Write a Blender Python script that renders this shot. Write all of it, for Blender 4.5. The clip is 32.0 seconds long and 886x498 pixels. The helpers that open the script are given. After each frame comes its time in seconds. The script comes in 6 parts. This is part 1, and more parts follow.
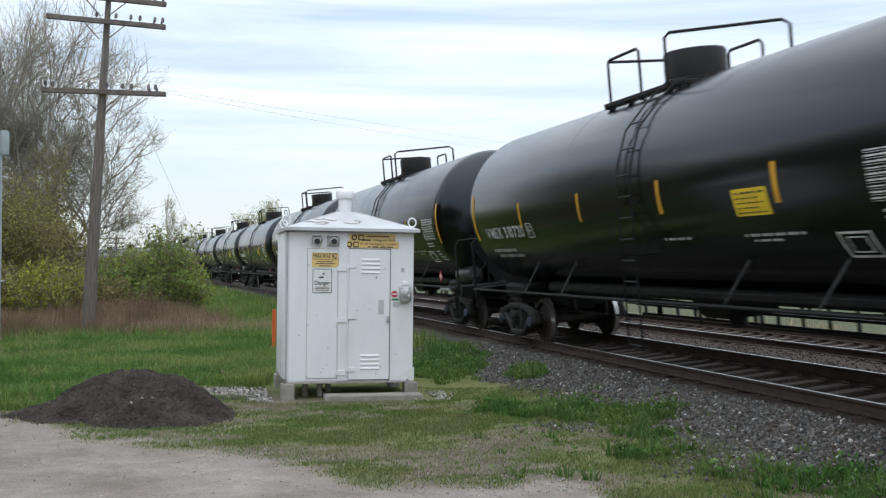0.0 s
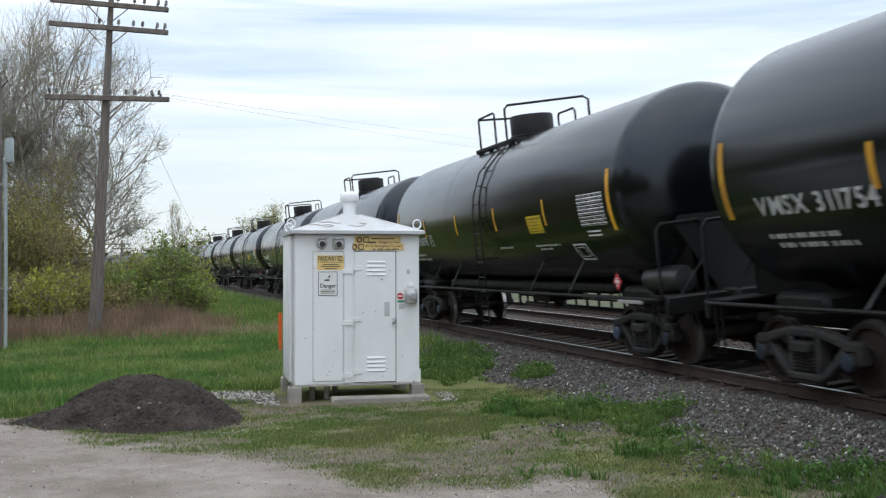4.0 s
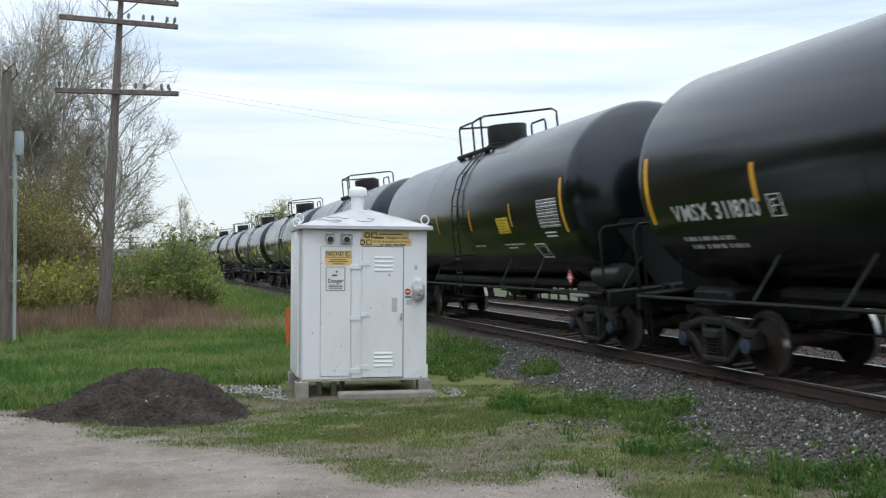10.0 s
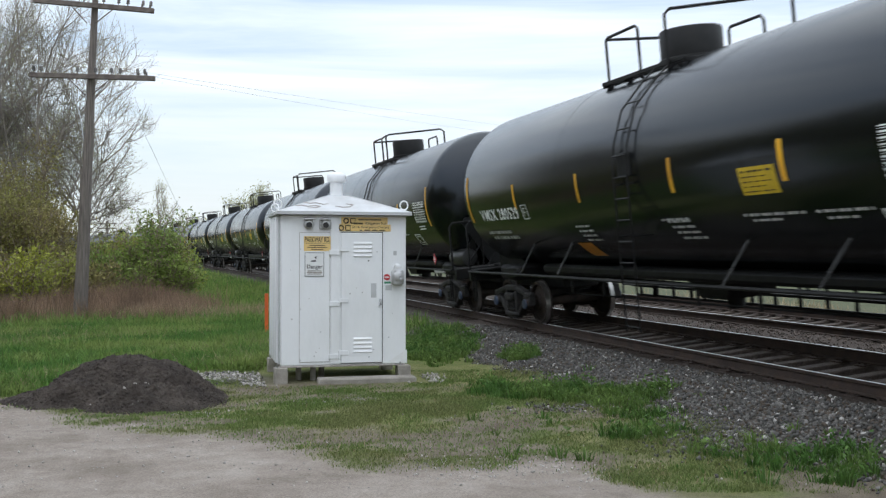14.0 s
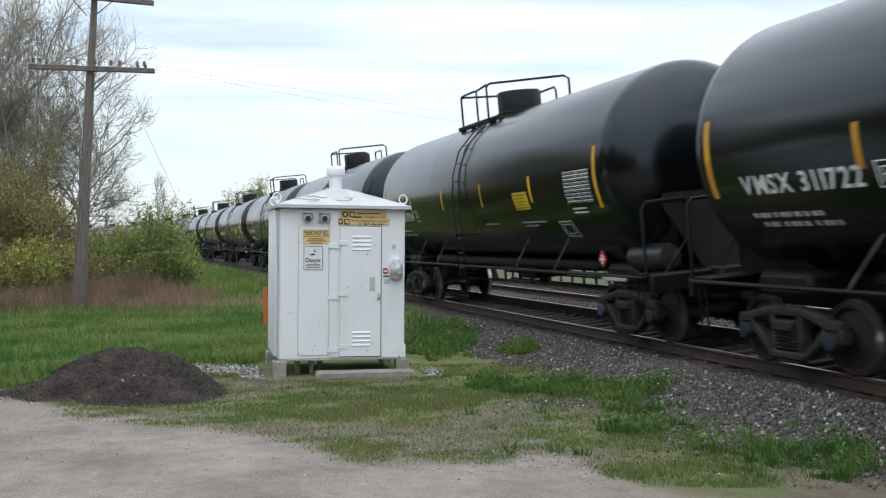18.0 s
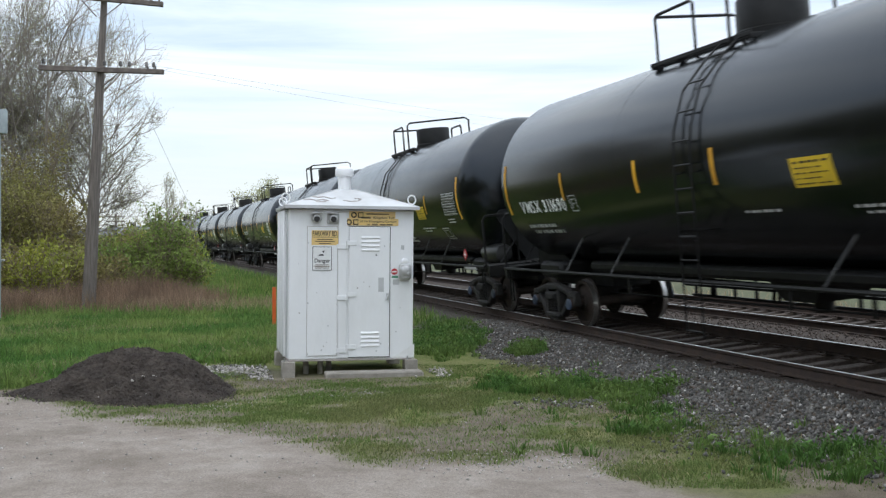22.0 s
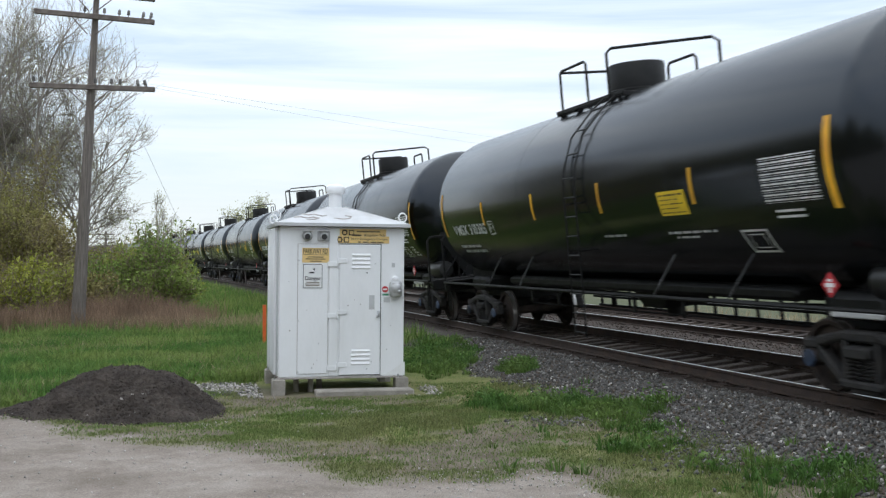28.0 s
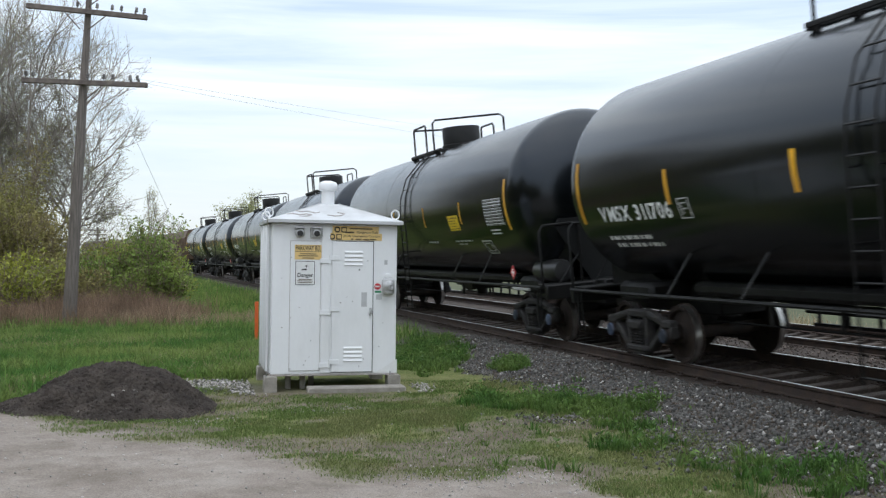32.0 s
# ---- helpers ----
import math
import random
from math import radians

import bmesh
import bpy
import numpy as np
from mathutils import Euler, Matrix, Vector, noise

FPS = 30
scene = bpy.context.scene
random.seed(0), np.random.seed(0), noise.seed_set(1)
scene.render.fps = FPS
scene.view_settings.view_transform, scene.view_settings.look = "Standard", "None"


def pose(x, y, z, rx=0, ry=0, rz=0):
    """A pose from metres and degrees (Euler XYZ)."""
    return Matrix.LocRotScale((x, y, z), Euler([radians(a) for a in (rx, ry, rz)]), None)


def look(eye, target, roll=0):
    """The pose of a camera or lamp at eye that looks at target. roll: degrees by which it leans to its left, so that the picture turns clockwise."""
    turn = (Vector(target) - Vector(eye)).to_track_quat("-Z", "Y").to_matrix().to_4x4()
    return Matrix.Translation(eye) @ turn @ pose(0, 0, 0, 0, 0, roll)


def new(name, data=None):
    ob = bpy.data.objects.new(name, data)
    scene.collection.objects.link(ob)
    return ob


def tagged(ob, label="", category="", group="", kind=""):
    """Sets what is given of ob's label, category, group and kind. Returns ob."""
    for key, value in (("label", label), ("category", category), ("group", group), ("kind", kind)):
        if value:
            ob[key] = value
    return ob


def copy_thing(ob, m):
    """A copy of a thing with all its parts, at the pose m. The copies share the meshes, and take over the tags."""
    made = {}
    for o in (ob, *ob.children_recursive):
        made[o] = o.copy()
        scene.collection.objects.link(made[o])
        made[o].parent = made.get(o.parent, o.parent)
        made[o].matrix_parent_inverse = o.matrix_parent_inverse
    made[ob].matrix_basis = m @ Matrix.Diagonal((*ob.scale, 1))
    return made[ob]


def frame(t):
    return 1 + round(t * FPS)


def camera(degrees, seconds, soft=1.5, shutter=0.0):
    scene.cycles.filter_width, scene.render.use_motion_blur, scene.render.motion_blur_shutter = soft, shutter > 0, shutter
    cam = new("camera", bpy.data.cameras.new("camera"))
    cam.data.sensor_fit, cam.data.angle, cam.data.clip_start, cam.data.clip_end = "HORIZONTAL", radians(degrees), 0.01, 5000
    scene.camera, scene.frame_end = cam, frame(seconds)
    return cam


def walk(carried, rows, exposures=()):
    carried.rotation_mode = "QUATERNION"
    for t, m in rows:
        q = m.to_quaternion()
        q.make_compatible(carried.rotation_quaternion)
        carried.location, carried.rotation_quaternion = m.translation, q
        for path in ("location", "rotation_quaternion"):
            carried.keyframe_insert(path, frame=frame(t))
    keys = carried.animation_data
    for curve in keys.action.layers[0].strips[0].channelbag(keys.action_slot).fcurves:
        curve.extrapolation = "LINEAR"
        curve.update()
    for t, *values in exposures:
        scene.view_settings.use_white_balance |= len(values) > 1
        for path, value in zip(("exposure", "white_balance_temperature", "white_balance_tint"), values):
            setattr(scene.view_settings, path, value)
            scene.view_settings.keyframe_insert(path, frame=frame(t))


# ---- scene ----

# camera: hand-held on one spot, 1.61 m above the near rail's top (z = 0)
EYE = Vector((0, 0, 1.606))
FOV = 47.115
# seconds, turn to the right, tilt up, lean to the left, in degrees
AIM = [
    (0, 0.790, 0.993, 0.295), (0.5, 0.794, 0.850, 0.300), (1, 0.681, 0.763, 0.439), (1.5, 0.623, 0.744, 0.404), (2, 0.449, 0.770, 0.456),
    (2.5, 0.387, 0.940, 0.206), (3, 0.488, 1.069, -0.459), (3.5, 0.507, 1.054, -0.534), (5.5, 0.444, 1.115, -0.170), (6, 0.420, 0.923, -0.130),
    (6.5, 0.278, 0.819, -0.239), (7, 0.123, 0.784, -0.178), (7.5, 0.064, 0.792, -0.172), (8, 0.026, 0.826, -0.152), (8.5, -0.011, 0.878, -0.025),
    (9, -0.000, 1.031, -0.057), (9.5, 0.032, 1.027, -0.023), (10, 0.062, 0.838, -0.061), (10.5, 0.016, 0.758, -0.131), (11, -0.042, 0.701, -0.001),
    (11.5, -0.036, 0.559, 0.081), (12, 0.171, 0.559, 0.068), (12.5, 0.339, 0.397, 0.118), (13, 0.377, 0.328, 0.126), (13.5, 0.745, 0.159, -0.066),
    (14, 1.238, 0.016, -0.191), (14.5, 1.700, 0.021, -0.126), (16.5, 1.467, -0.172, -0.169), (17, 1.419, -0.272, -0.109), (17.5, 1.329, -0.352, 0.083),
    (18, 1.297, -0.314, 0.103), (18.5, 1.373, -0.233, -0.082), (19, 1.283, -0.126, -0.180), (19.5, 1.194, -0.117, -0.143), (20, 1.050, -0.171, -0.007),
    (20.5, 0.945, -0.220, 0.024), (21, 0.817, -0.237, 0.304), (21.5, 0.758, -0.257, 0.233), (22, 0.809, -0.286, 0.093), (22.5, 0.843, -0.142, 0.029),
    (23, 0.817, -0.040, -0.174), (23.5, 0.793, 0.012, -0.318), (24, 0.861, 0.069, -0.260), (24.5, 0.897, 0.176, -0.111), (25, 0.948, 0.470, -0.109),
    (25.5, 1.061, 0.736, -0.008), (27.5, 1.248, 0.993, 0.000), (28, 1.327, 0.709, 0.112), (28.5, 1.454, 0.708, 0.064), (29, 1.485, 0.616, -0.036),
    (29.5, 1.336, 0.610, -0.123), (30, 1.287, 0.414, -0.034), (30.5, 1.389, 0.321, 0.176), (31, 1.508, 0.310, 0.338), (31.5, 1.619, 0.427, 0.241),
    (32, 1.742, 0.571, 0.389),
]


def aim(yaw, tilt, lean):
    a, b = radians(yaw), radians(tilt)
    way = Vector((math.sin(a) * math.cos(b), math.cos(a) * math.cos(b), math.sin(b)))
    return look(EYE, EYE + way, lean)


cam = camera(FOV, 32.0, soft=1.3, shutter=0.14)
walk(cam, [(t, aim(a, b, c)) for t, a, b, c in AIM],
     [(0, 0.03), (14.5, 0.05), (17, 0.10), (25, 0.09), (28, 0.06), (32, 0.07)])

# ---- light: a bright sky with thin, even cloud ----
SUN_EL, SUN_AZ = radians(66), radians(200)
world = bpy.data.worlds.new("sky")
scene.world = world
world.use_nodes = True
wn = world.node_tree
wn.nodes.clear()


def wnode(kind, **values):
    n = wn.nodes.new(kind)
    for k, v in values.items():
        n.inputs[k].default_value = v
    return n


w_out, w_bg = wnode("ShaderNodeOutputWorld"), wnode("ShaderNodeBackground", Strength=1.2)
w_sky = wnode("ShaderNodeTexSky")
w_sky.sky_type, w_sky.sun_disc = "NISHITA", False
w_sky.sun_elevation, w_sky.sun_rotation = SUN_EL, SUN_AZ
w_sky.air_density, w_sky.dust_density = 1.0, 0.6
w_gain = wnode("ShaderNodeVectorMath")
w_gain.operation = "SCALE"
w_gain.inputs["Scale"].default_value = 0.13
w_co, w_map = wnode("ShaderNodeTexCoord"), wnode("ShaderNodeMapping")
w_map.inputs["Scale"].default_value = (0.8, 0.8, 9.0)
w_map.inputs["Location"].default_value = (0.3, 0.1, 0.25)
w_noise = wnode("ShaderNodeTexNoise", Scale=2.3, Detail=7.0, Roughness=0.56, Distortion=0.4)
w_ramp = wnode("ShaderNodeValToRGB")
w_ramp.color_ramp.elements[0].position, w_ramp.color_ramp.elements[1].position = 0.33, 0.60
w_ramp.color_ramp.elements[0].color, w_ramp.color_ramp.elements[1].color = (0.36, 0.36, 0.36, 1), (0.95, 0.94, 0.94, 1)
w_mix = wnode("ShaderNodeMix")
w_mix.data_type = "RGBA"
w_mix.inputs["B"].default_value = (0.868, 0.938, 1.0, 1)
# thin cloud is brighter overhead than at the skyline
w_sep, w_high = wnode("ShaderNodeSeparateXYZ"), wnode("ShaderNodeMapRange")
w_high.inputs["From Min"].default_value, w_high.inputs["From Max"].default_value = 0.0, 1.0
w_high.inputs["To Min"].default_value, w_high.inputs["To Max"].default_value = 0.95, 2.35
wn.links.new(w_co.outputs["Generated"], w_sep.inputs[0])
wn.links.new(w_sep.outputs["Z"], w_high.inputs["Value"])
wn.links.new(w_high.outputs["Result"], w_bg.inputs["Strength"])
for a, b in ((w_co.outputs["Generated"], w_map.inputs["Vector"]), (w_map.outputs["Vector"], w_noise.inputs["Vector"]),
             (w_noise.outputs["Fac"], w_ramp.inputs["Fac"]), (w_ramp.outputs["Color"], w_mix.inputs["Factor"]),
             (w_sky.outputs["Color"], w_gain.inputs[0]), (w_gain.outputs["Vector"], w_mix.inputs["A"]),
             (w_mix.outputs["Result"], w_bg.inputs["Color"]), (w_bg.outputs["Background"], w_out.inputs["Surface"])):
    wn.links.new(a, b)
sun = new("sun", bpy.data.lights.new("sun", "SUN"))
sun.data.energy, sun.data.angle, sun.data.color = 0.35, radians(80), (1.0, 0.965, 0.91)
sun.matrix_world = look((0, 0, 50), Vector((0, 0, 50)) - Vector((math.sin(SUN_AZ) * math.cos(SUN_EL), math.cos(SUN_AZ) * math.cos(SUN_EL), math.sin(SUN_EL))))


# ---- materials ----
def material(name, col, rough=0.7, metal=0.0, col2=None, scale=4.0, fine=0.0, fscale=60.0, bump=0.0, bscale=80.0, rrough=0.0,
             per=0.0, island=0.0, spec=0.5, stretch=(1, 1, 1), detail=5.0, lo=0.35, hi=0.65, bdist=0.02):
    """Principled surface: two colours mixed by a coarse noise, a fine grain over it, relief, and a change from piece to piece."""
    m = bpy.data.materials.new(name)
    m.use_nodes = True
    t = m.node_tree
    p = t.nodes["Principled BSDF"]
    p.inputs["Roughness"].default_value, p.inputs["Metallic"].default_value = rough, metal
    p.inputs["Specular IOR Level"].default_value = spec
    co, mp = t.nodes.new("ShaderNodeTexCoord"), t.nodes.new("ShaderNodeMapping")
    mp.inputs["Scale"].default_value = stretch
    t.links.new(co.outputs["Object"], mp.inputs["Vector"])

    def noise_of(sc, det):
        n = t.nodes.new("ShaderNodeTexNoise")
        n.inputs["Scale"].default_value, n.inputs["Detail"].default_value = sc, det
        t.links.new(mp.outputs["Vector"], n.inputs["Vector"])
        return n

    coarse = noise_of(scale, detail)
    ramp = t.nodes.new("ShaderNodeMapRange")
    ramp.inputs["From Min"].default_value, ramp.inputs["From Max"].default_value = lo, hi
    t.links.new(coarse.outputs["Fac"], ramp.inputs["Value"])
    mix = t.nodes.new("ShaderNodeMix")
    mix.data_type = "RGBA"
    mix.inputs["A"].default_value, mix.inputs["B"].default_value = (*col, 1), (*(col2 or col), 1)
    t.links.new(ramp.outputs["Result"], mix.inputs["Factor"])
    out = mix.outputs["Result"]

    def value_by(sock, amount, src):
        hsv = t.nodes.new("ShaderNodeHueSaturation")
        mr = t.nodes.new("ShaderNodeMapRange")
        mr.inputs["To Min"].default_value, mr.inputs["To Max"].default_value = 1 - amount, 1 + amount
        t.links.new(src, mr.inputs["Value"])
        t.links.new(mr.outputs["Result"], hsv.inputs["Value"])
        t.links.new(sock, hsv.inputs["Color"])
        return hsv.outputs["Color"]

    if fine:
        out = value_by(out, fine, noise_of(fscale, 3.0).outputs["Fac"])
    if per:
        out = value_by(out, per, t.nodes.new("ShaderNodeObjectInfo").outputs["Random"])
    if island:
        out = value_by(out, island, t.nodes.new("ShaderNodeNewGeometry").outputs["Random Per Island"])
    t.links.new(out, p.inputs["Base Color"])
    if rrough:
        mr = t.nodes.new("ShaderNodeMapRange")
        mr.inputs["To Min"].default_value, mr.inputs["To Max"].default_value = max(0.02, rough - rrough), min(1, rough + rrough)
        t.links.new(noise_of(scale * 2.3, 6.0).outputs["Fac"], mr.inputs["Value"])
        t.links.new(mr.outputs["Result"], p.inputs["Roughness"])
    if bump:
        b = t.nodes.new("ShaderNodeBump")
        b.inputs["Strength"].default_value, b.inputs["Distance"].default_value = bump, bdist
        t.links.new(noise_of(bscale, 4.0).outputs["Fac"], b.inputs["Height"])
        t.links.new(b.outputs["Normal"], p.inputs["Normal"])
    return m


def leafy(name, col, col2, rough=0.6, island=0.3, through_light=0.35, scale=0.35):
    """Thin green blades: diffuse with light passing through."""
    m = material(name, col, rough, col2=col2, scale=scale, island=island, lo=0.4, hi=0.6, spec=0.25)
    t = m.node_tree
    p = t.nodes["Principled BSDF"]
    tr, add = t.nodes.new("ShaderNodeBsdfTranslucent"), t.nodes.new("ShaderNodeMixShader")
    add.inputs[0].default_value = through_light
    src = p.inputs["Base Color"].links[0].from_socket
    t.links.new(src, tr.inputs["Color"])
    t.links.new(p.outputs["BSDF"], add.inputs[1])
    t.links.new(tr.outputs["BSDF"], add.inputs[2])
    t.links.new(add.outputs["Shader"], t.nodes["Material Output"].inputs["Surface"])
    return m


TANK = material("tank_black", (0.0026, 0.0034, 0.0037), 0.20, col2=(0.0040, 0.0049, 0.0053), scale=0.8, rrough=0.06, fine=0.25, fscale=14, stretch=(0.35, 1, 1), bump=0.012, bscale=1.2, bdist=0.02, per=0.2, spec=0.47)
# Blue of the mirrored sky, put into the paint's specular tint.
TANK.node_tree.nodes["Principled BSDF"].inputs["Specular Tint"].default_value = (0.90, 0.98, 1.10, 1)
FRAME = material("frame_black", (0.0035, 0.0036, 0.0036), 0.55, col2=(0.008, 0.0075, 0.007), scale=3, rrough=0.15, fine=0.3, fscale=20, per=0.3, spec=0.3)
TRUCK = material("truck_grime", (0.020, 0.020, 0.020), 0.75, col2=(0.040, 0.036, 0.033), scale=4, fine=0.4, fscale=25, bump=0.2, bscale=40, per=0.35, spec=0.3)
# head shields: a black slightly lighter than the frame's
SHIELD = material("shield_black", (0.0065, 0.0072, 0.0076), 0.5, col2=(0.011, 0.0115, 0.0115), scale=2, fine=0.2, per=0.3, spec=0.35)
RESERVOIR = material("reservoir_paint", (0.012, 0.012, 0.0125), 0.38, col2=(0.03, 0.03, 0.03), scale=3, fine=0.2, per=0.3)
RUSTY = material("axle_rust", (0.042, 0.030, 0.024), 0.75, col2=(0.022, 0.018, 0.016), scale=6, fine=0.4, spec=0.25)
TREAD = material("wheel_tread", (0.55, 0.54, 0.52), 0.28, 0.9, col2=(0.35, 0.33, 0.3), scale=8)
CAPBLUE = material("bearing_cap", (0.04, 0.065, 0.12), 0.5, col2=(0.03, 0.03, 0.035), scale=2, per=0.6)
YEL = material("reflector_yellow", (0.75, 0.40, 0.02), 0.45, col2=(0.55, 0.26, 0.02), scale=3, per=0.25)
SIGNY = material("sign_yellow", (0.75, 0.52, 0.02), 0.5, col2=(0.62, 0.42, 0.03), scale=5, per=0.15)
ORANGE = material("placard_orange", (0.62, 0.24, 0.02), 0.5, col2=(0.45, 0.18, 0.03), scale=5)
STENCIL = material("stencil_white", (0.84, 0.84, 0.84), 0.6, col2=(0.62, 0.63, 0.62), scale=3, fine=0.3, per=0.3)
DARKINK = material("ink", (0.015, 0.014, 0.013), 0.6)
REDINK = material("placard_red", (0.55, 0.03, 0.04), 0.5, col2=(0.45, 0.03, 0.04), scale=10)
WHITEP = material("placard_white", (0.84, 0.84, 0.83), 0.45, col2=(0.76, 0.76, 0.75), scale=10)
SHEDW = material("shed_white", (0.84, 0.845, 0.85), 0.40, col2=(0.74, 0.745, 0.74), scale=1.8, rrough=0.1, fine=0.03, fscale=30, stretch=(1, 1, 0.35), bump=0.10, bscale=2.2, bdist=0.03, lo=0.5, hi=0.85)
SHEDR = material("shed_roof", (0.54, 0.545, 0.55), 0.5, col2=(0.40, 0.395, 0.385), scale=2.2, fine=0.08, rrough=0.1, lo=0.45, hi=0.75)
SEAL = material("roof_sealant", (0.34, 0.30, 0.28), 0.8, col2=(0.46, 0.43, 0.40), scale=12)
STEEL = material("galvanised", (0.5, 0.5, 0.5), 0.35, 0.8, col2=(0.4, 0.4, 0.4), scale=12)
GREYBOX = material("grey_cast", (0.55, 0.55, 0.55), 0.4, 0.3, col2=(0.42, 0.42, 0.42), scale=15)
CONC = material("concrete", (0.36, 0.33, 0.29), 0.9, col2=(0.24, 0.22, 0.19), scale=5, fine=0.25, fscale=70, bump=0.4, bscale=60)
RAIL = material("rail_web", (0.055, 0.034, 0.024), 0.85, col2=(0.035, 0.024, 0.019), scale=5, fine=0.35, fscale=50, bump=0.2)
SHINE = material("rail_head", (0.72, 0.72, 0.73), 0.34, 0.6, col2=(0.60, 0.60, 0.60), scale=3)
TRACKST = material("track_stone", (0.105, 0.082, 0.068), 0.9, col2=(0.068, 0.052, 0.042), scale=0.6, island=0.55)
BRACE = material("worn_brace", (0.075, 0.075, 0.075), 0.5, col2=(0.03, 0.03, 0.03), scale=5, per=0.4)
TIE = material("tie_wood", (0.046, 0.033, 0.026), 0.9, col2=(0.074, 0.056, 0.044), scale=4, stretch=(1, 6, 6), fine=0.35, fscale=30, bump=0.6, bscale=25, per=0.4)
STONE = material("ballast_stone", (0.16, 0.155, 0.16), 0.85, col2=(0.105, 0.092, 0.085), scale=0.5, fine=0.25, fscale=60, island=0.6)
_t = STONE.node_tree
_rp = _t.nodes.new("ShaderNodeValToRGB")
_e = _rp.color_ramp.elements
_rp.color_ramp.interpolation = "CONSTANT"
for _k, (_p, _c) in enumerate(((0.0, (0.054, 0.051, 0.047)), (0.22, (0.090, 0.086, 0.081)), (0.46, (0.086, 0.066, 0.050)), (0.64, (0.125, 0.117, 0.107)), (0.88, (0.20, 0.19, 0.178)), (0.975, (0.43, 0.41, 0.38)))):
    if _k > 1:
        _e.new(_p)
    _e[_k].position, _e[_k].color = _p, (*_c, 1)
_t.links.new(_t.nodes.new("ShaderNodeNewGeometry").outputs["Random Per Island"], _rp.inputs["Fac"])
_t.links.new(_rp.outputs["Color"], _t.nodes["Principled BSDF"].inputs["Base Color"])
STONE_ONE = STONE.copy()
STONE_ONE.name = "single_stone"
_t = STONE_ONE.node_tree
_rp = [n for n in _t.nodes if n.bl_idname == "ShaderNodeValToRGB"][0]
_t.links.new(_t.nodes.new("ShaderNodeObjectInfo").outputs["Random"], _rp.inputs["Fac"])
POLEW = material("pole_wood", (0.21, 0.18, 0.16), 0.9, col2=(0.125, 0.105, 0.092), scale=5, stretch=(6, 6, 0.35), fine=0.4, fscale=40, bump=0.5, bscale=30)
ARMW = material("arm_wood", (0.19, 0.16, 0.14), 0.9, col2=(0.11, 0.09, 0.08), scale=6, fine=0.3)
GLASSI = material("insulator", (0.20, 0.19, 0.18), 0.25, col2=(0.10, 0.09, 0.09), scale=2, per=0.4)
PIPEG = material("conduit_grey", (0.36, 0.41, 0.42), 0.5, col2=(0.29, 0.33, 0.34), scale=4)
WIRE = material("wire", (0.55, 0.58, 0.61), 0.6)
BARK = material("bark", (0.32, 0.285, 0.25), 0.95, col2=(0.20, 0.175, 0.15), scale=3, stretch=(3, 3, 0.6), fine=0.4, fscale=25)
TWIG = material("twig", (0.27, 0.215, 0.165), 0.95, col2=(0.18, 0.14, 0.105), scale=2, island=0.25)
REED = material("dry_stalks", (0.32, 0.215, 0.145), 0.95, col2=(0.20, 0.135, 0.09), scale=0.9, island=0.4)
STRAW = material("straw", (0.40, 0.32, 0.20), 0.95, col2=(0.28, 0.21, 0.13), scale=0.8, island=0.35)
ORPOST = material("orange_post", (0.75, 0.13, 0.02), 0.5, col2=(0.6, 0.10, 0.02), scale=5)
LEAF = leafy("spring_leaf", (0.165, 0.235, 0.055), (0.245, 0.30, 0.08), island=0.5)
LEAFY = leafy("yellow_leaf", (0.34, 0.35, 0.062), (0.235, 0.26, 0.06), island=0.45)
BUD = leafy("bud_leaf", (0.42, 0.42, 0.24), (0.34, 0.36, 0.17))
OLIVE = leafy("olive_leaf", (0.245, 0.235, 0.078), (0.275, 0.225, 0.10), island=0.45)
GRASS = leafy("grass_blade", (0.085, 0.185, 0.038), (0.215, 0.28, 0.082), scale=0.55, island=0.42)
WEED = leafy("weed_leaf", (0.068, 0.145, 0.030), (0.135, 0.205, 0.052), scale=1.2, island=0.4, through_light=0.3)
LAWN = leafy("lawn_blade", (0.18, 0.20, 0.078), (0.135, 0.20, 0.056), scale=0.9, island=0.4)
HOPPER = material("hopper_brown", (0.12, 0.075, 0.05), 0.7, col2=(0.09, 0.05, 0.03), scale=1.5)


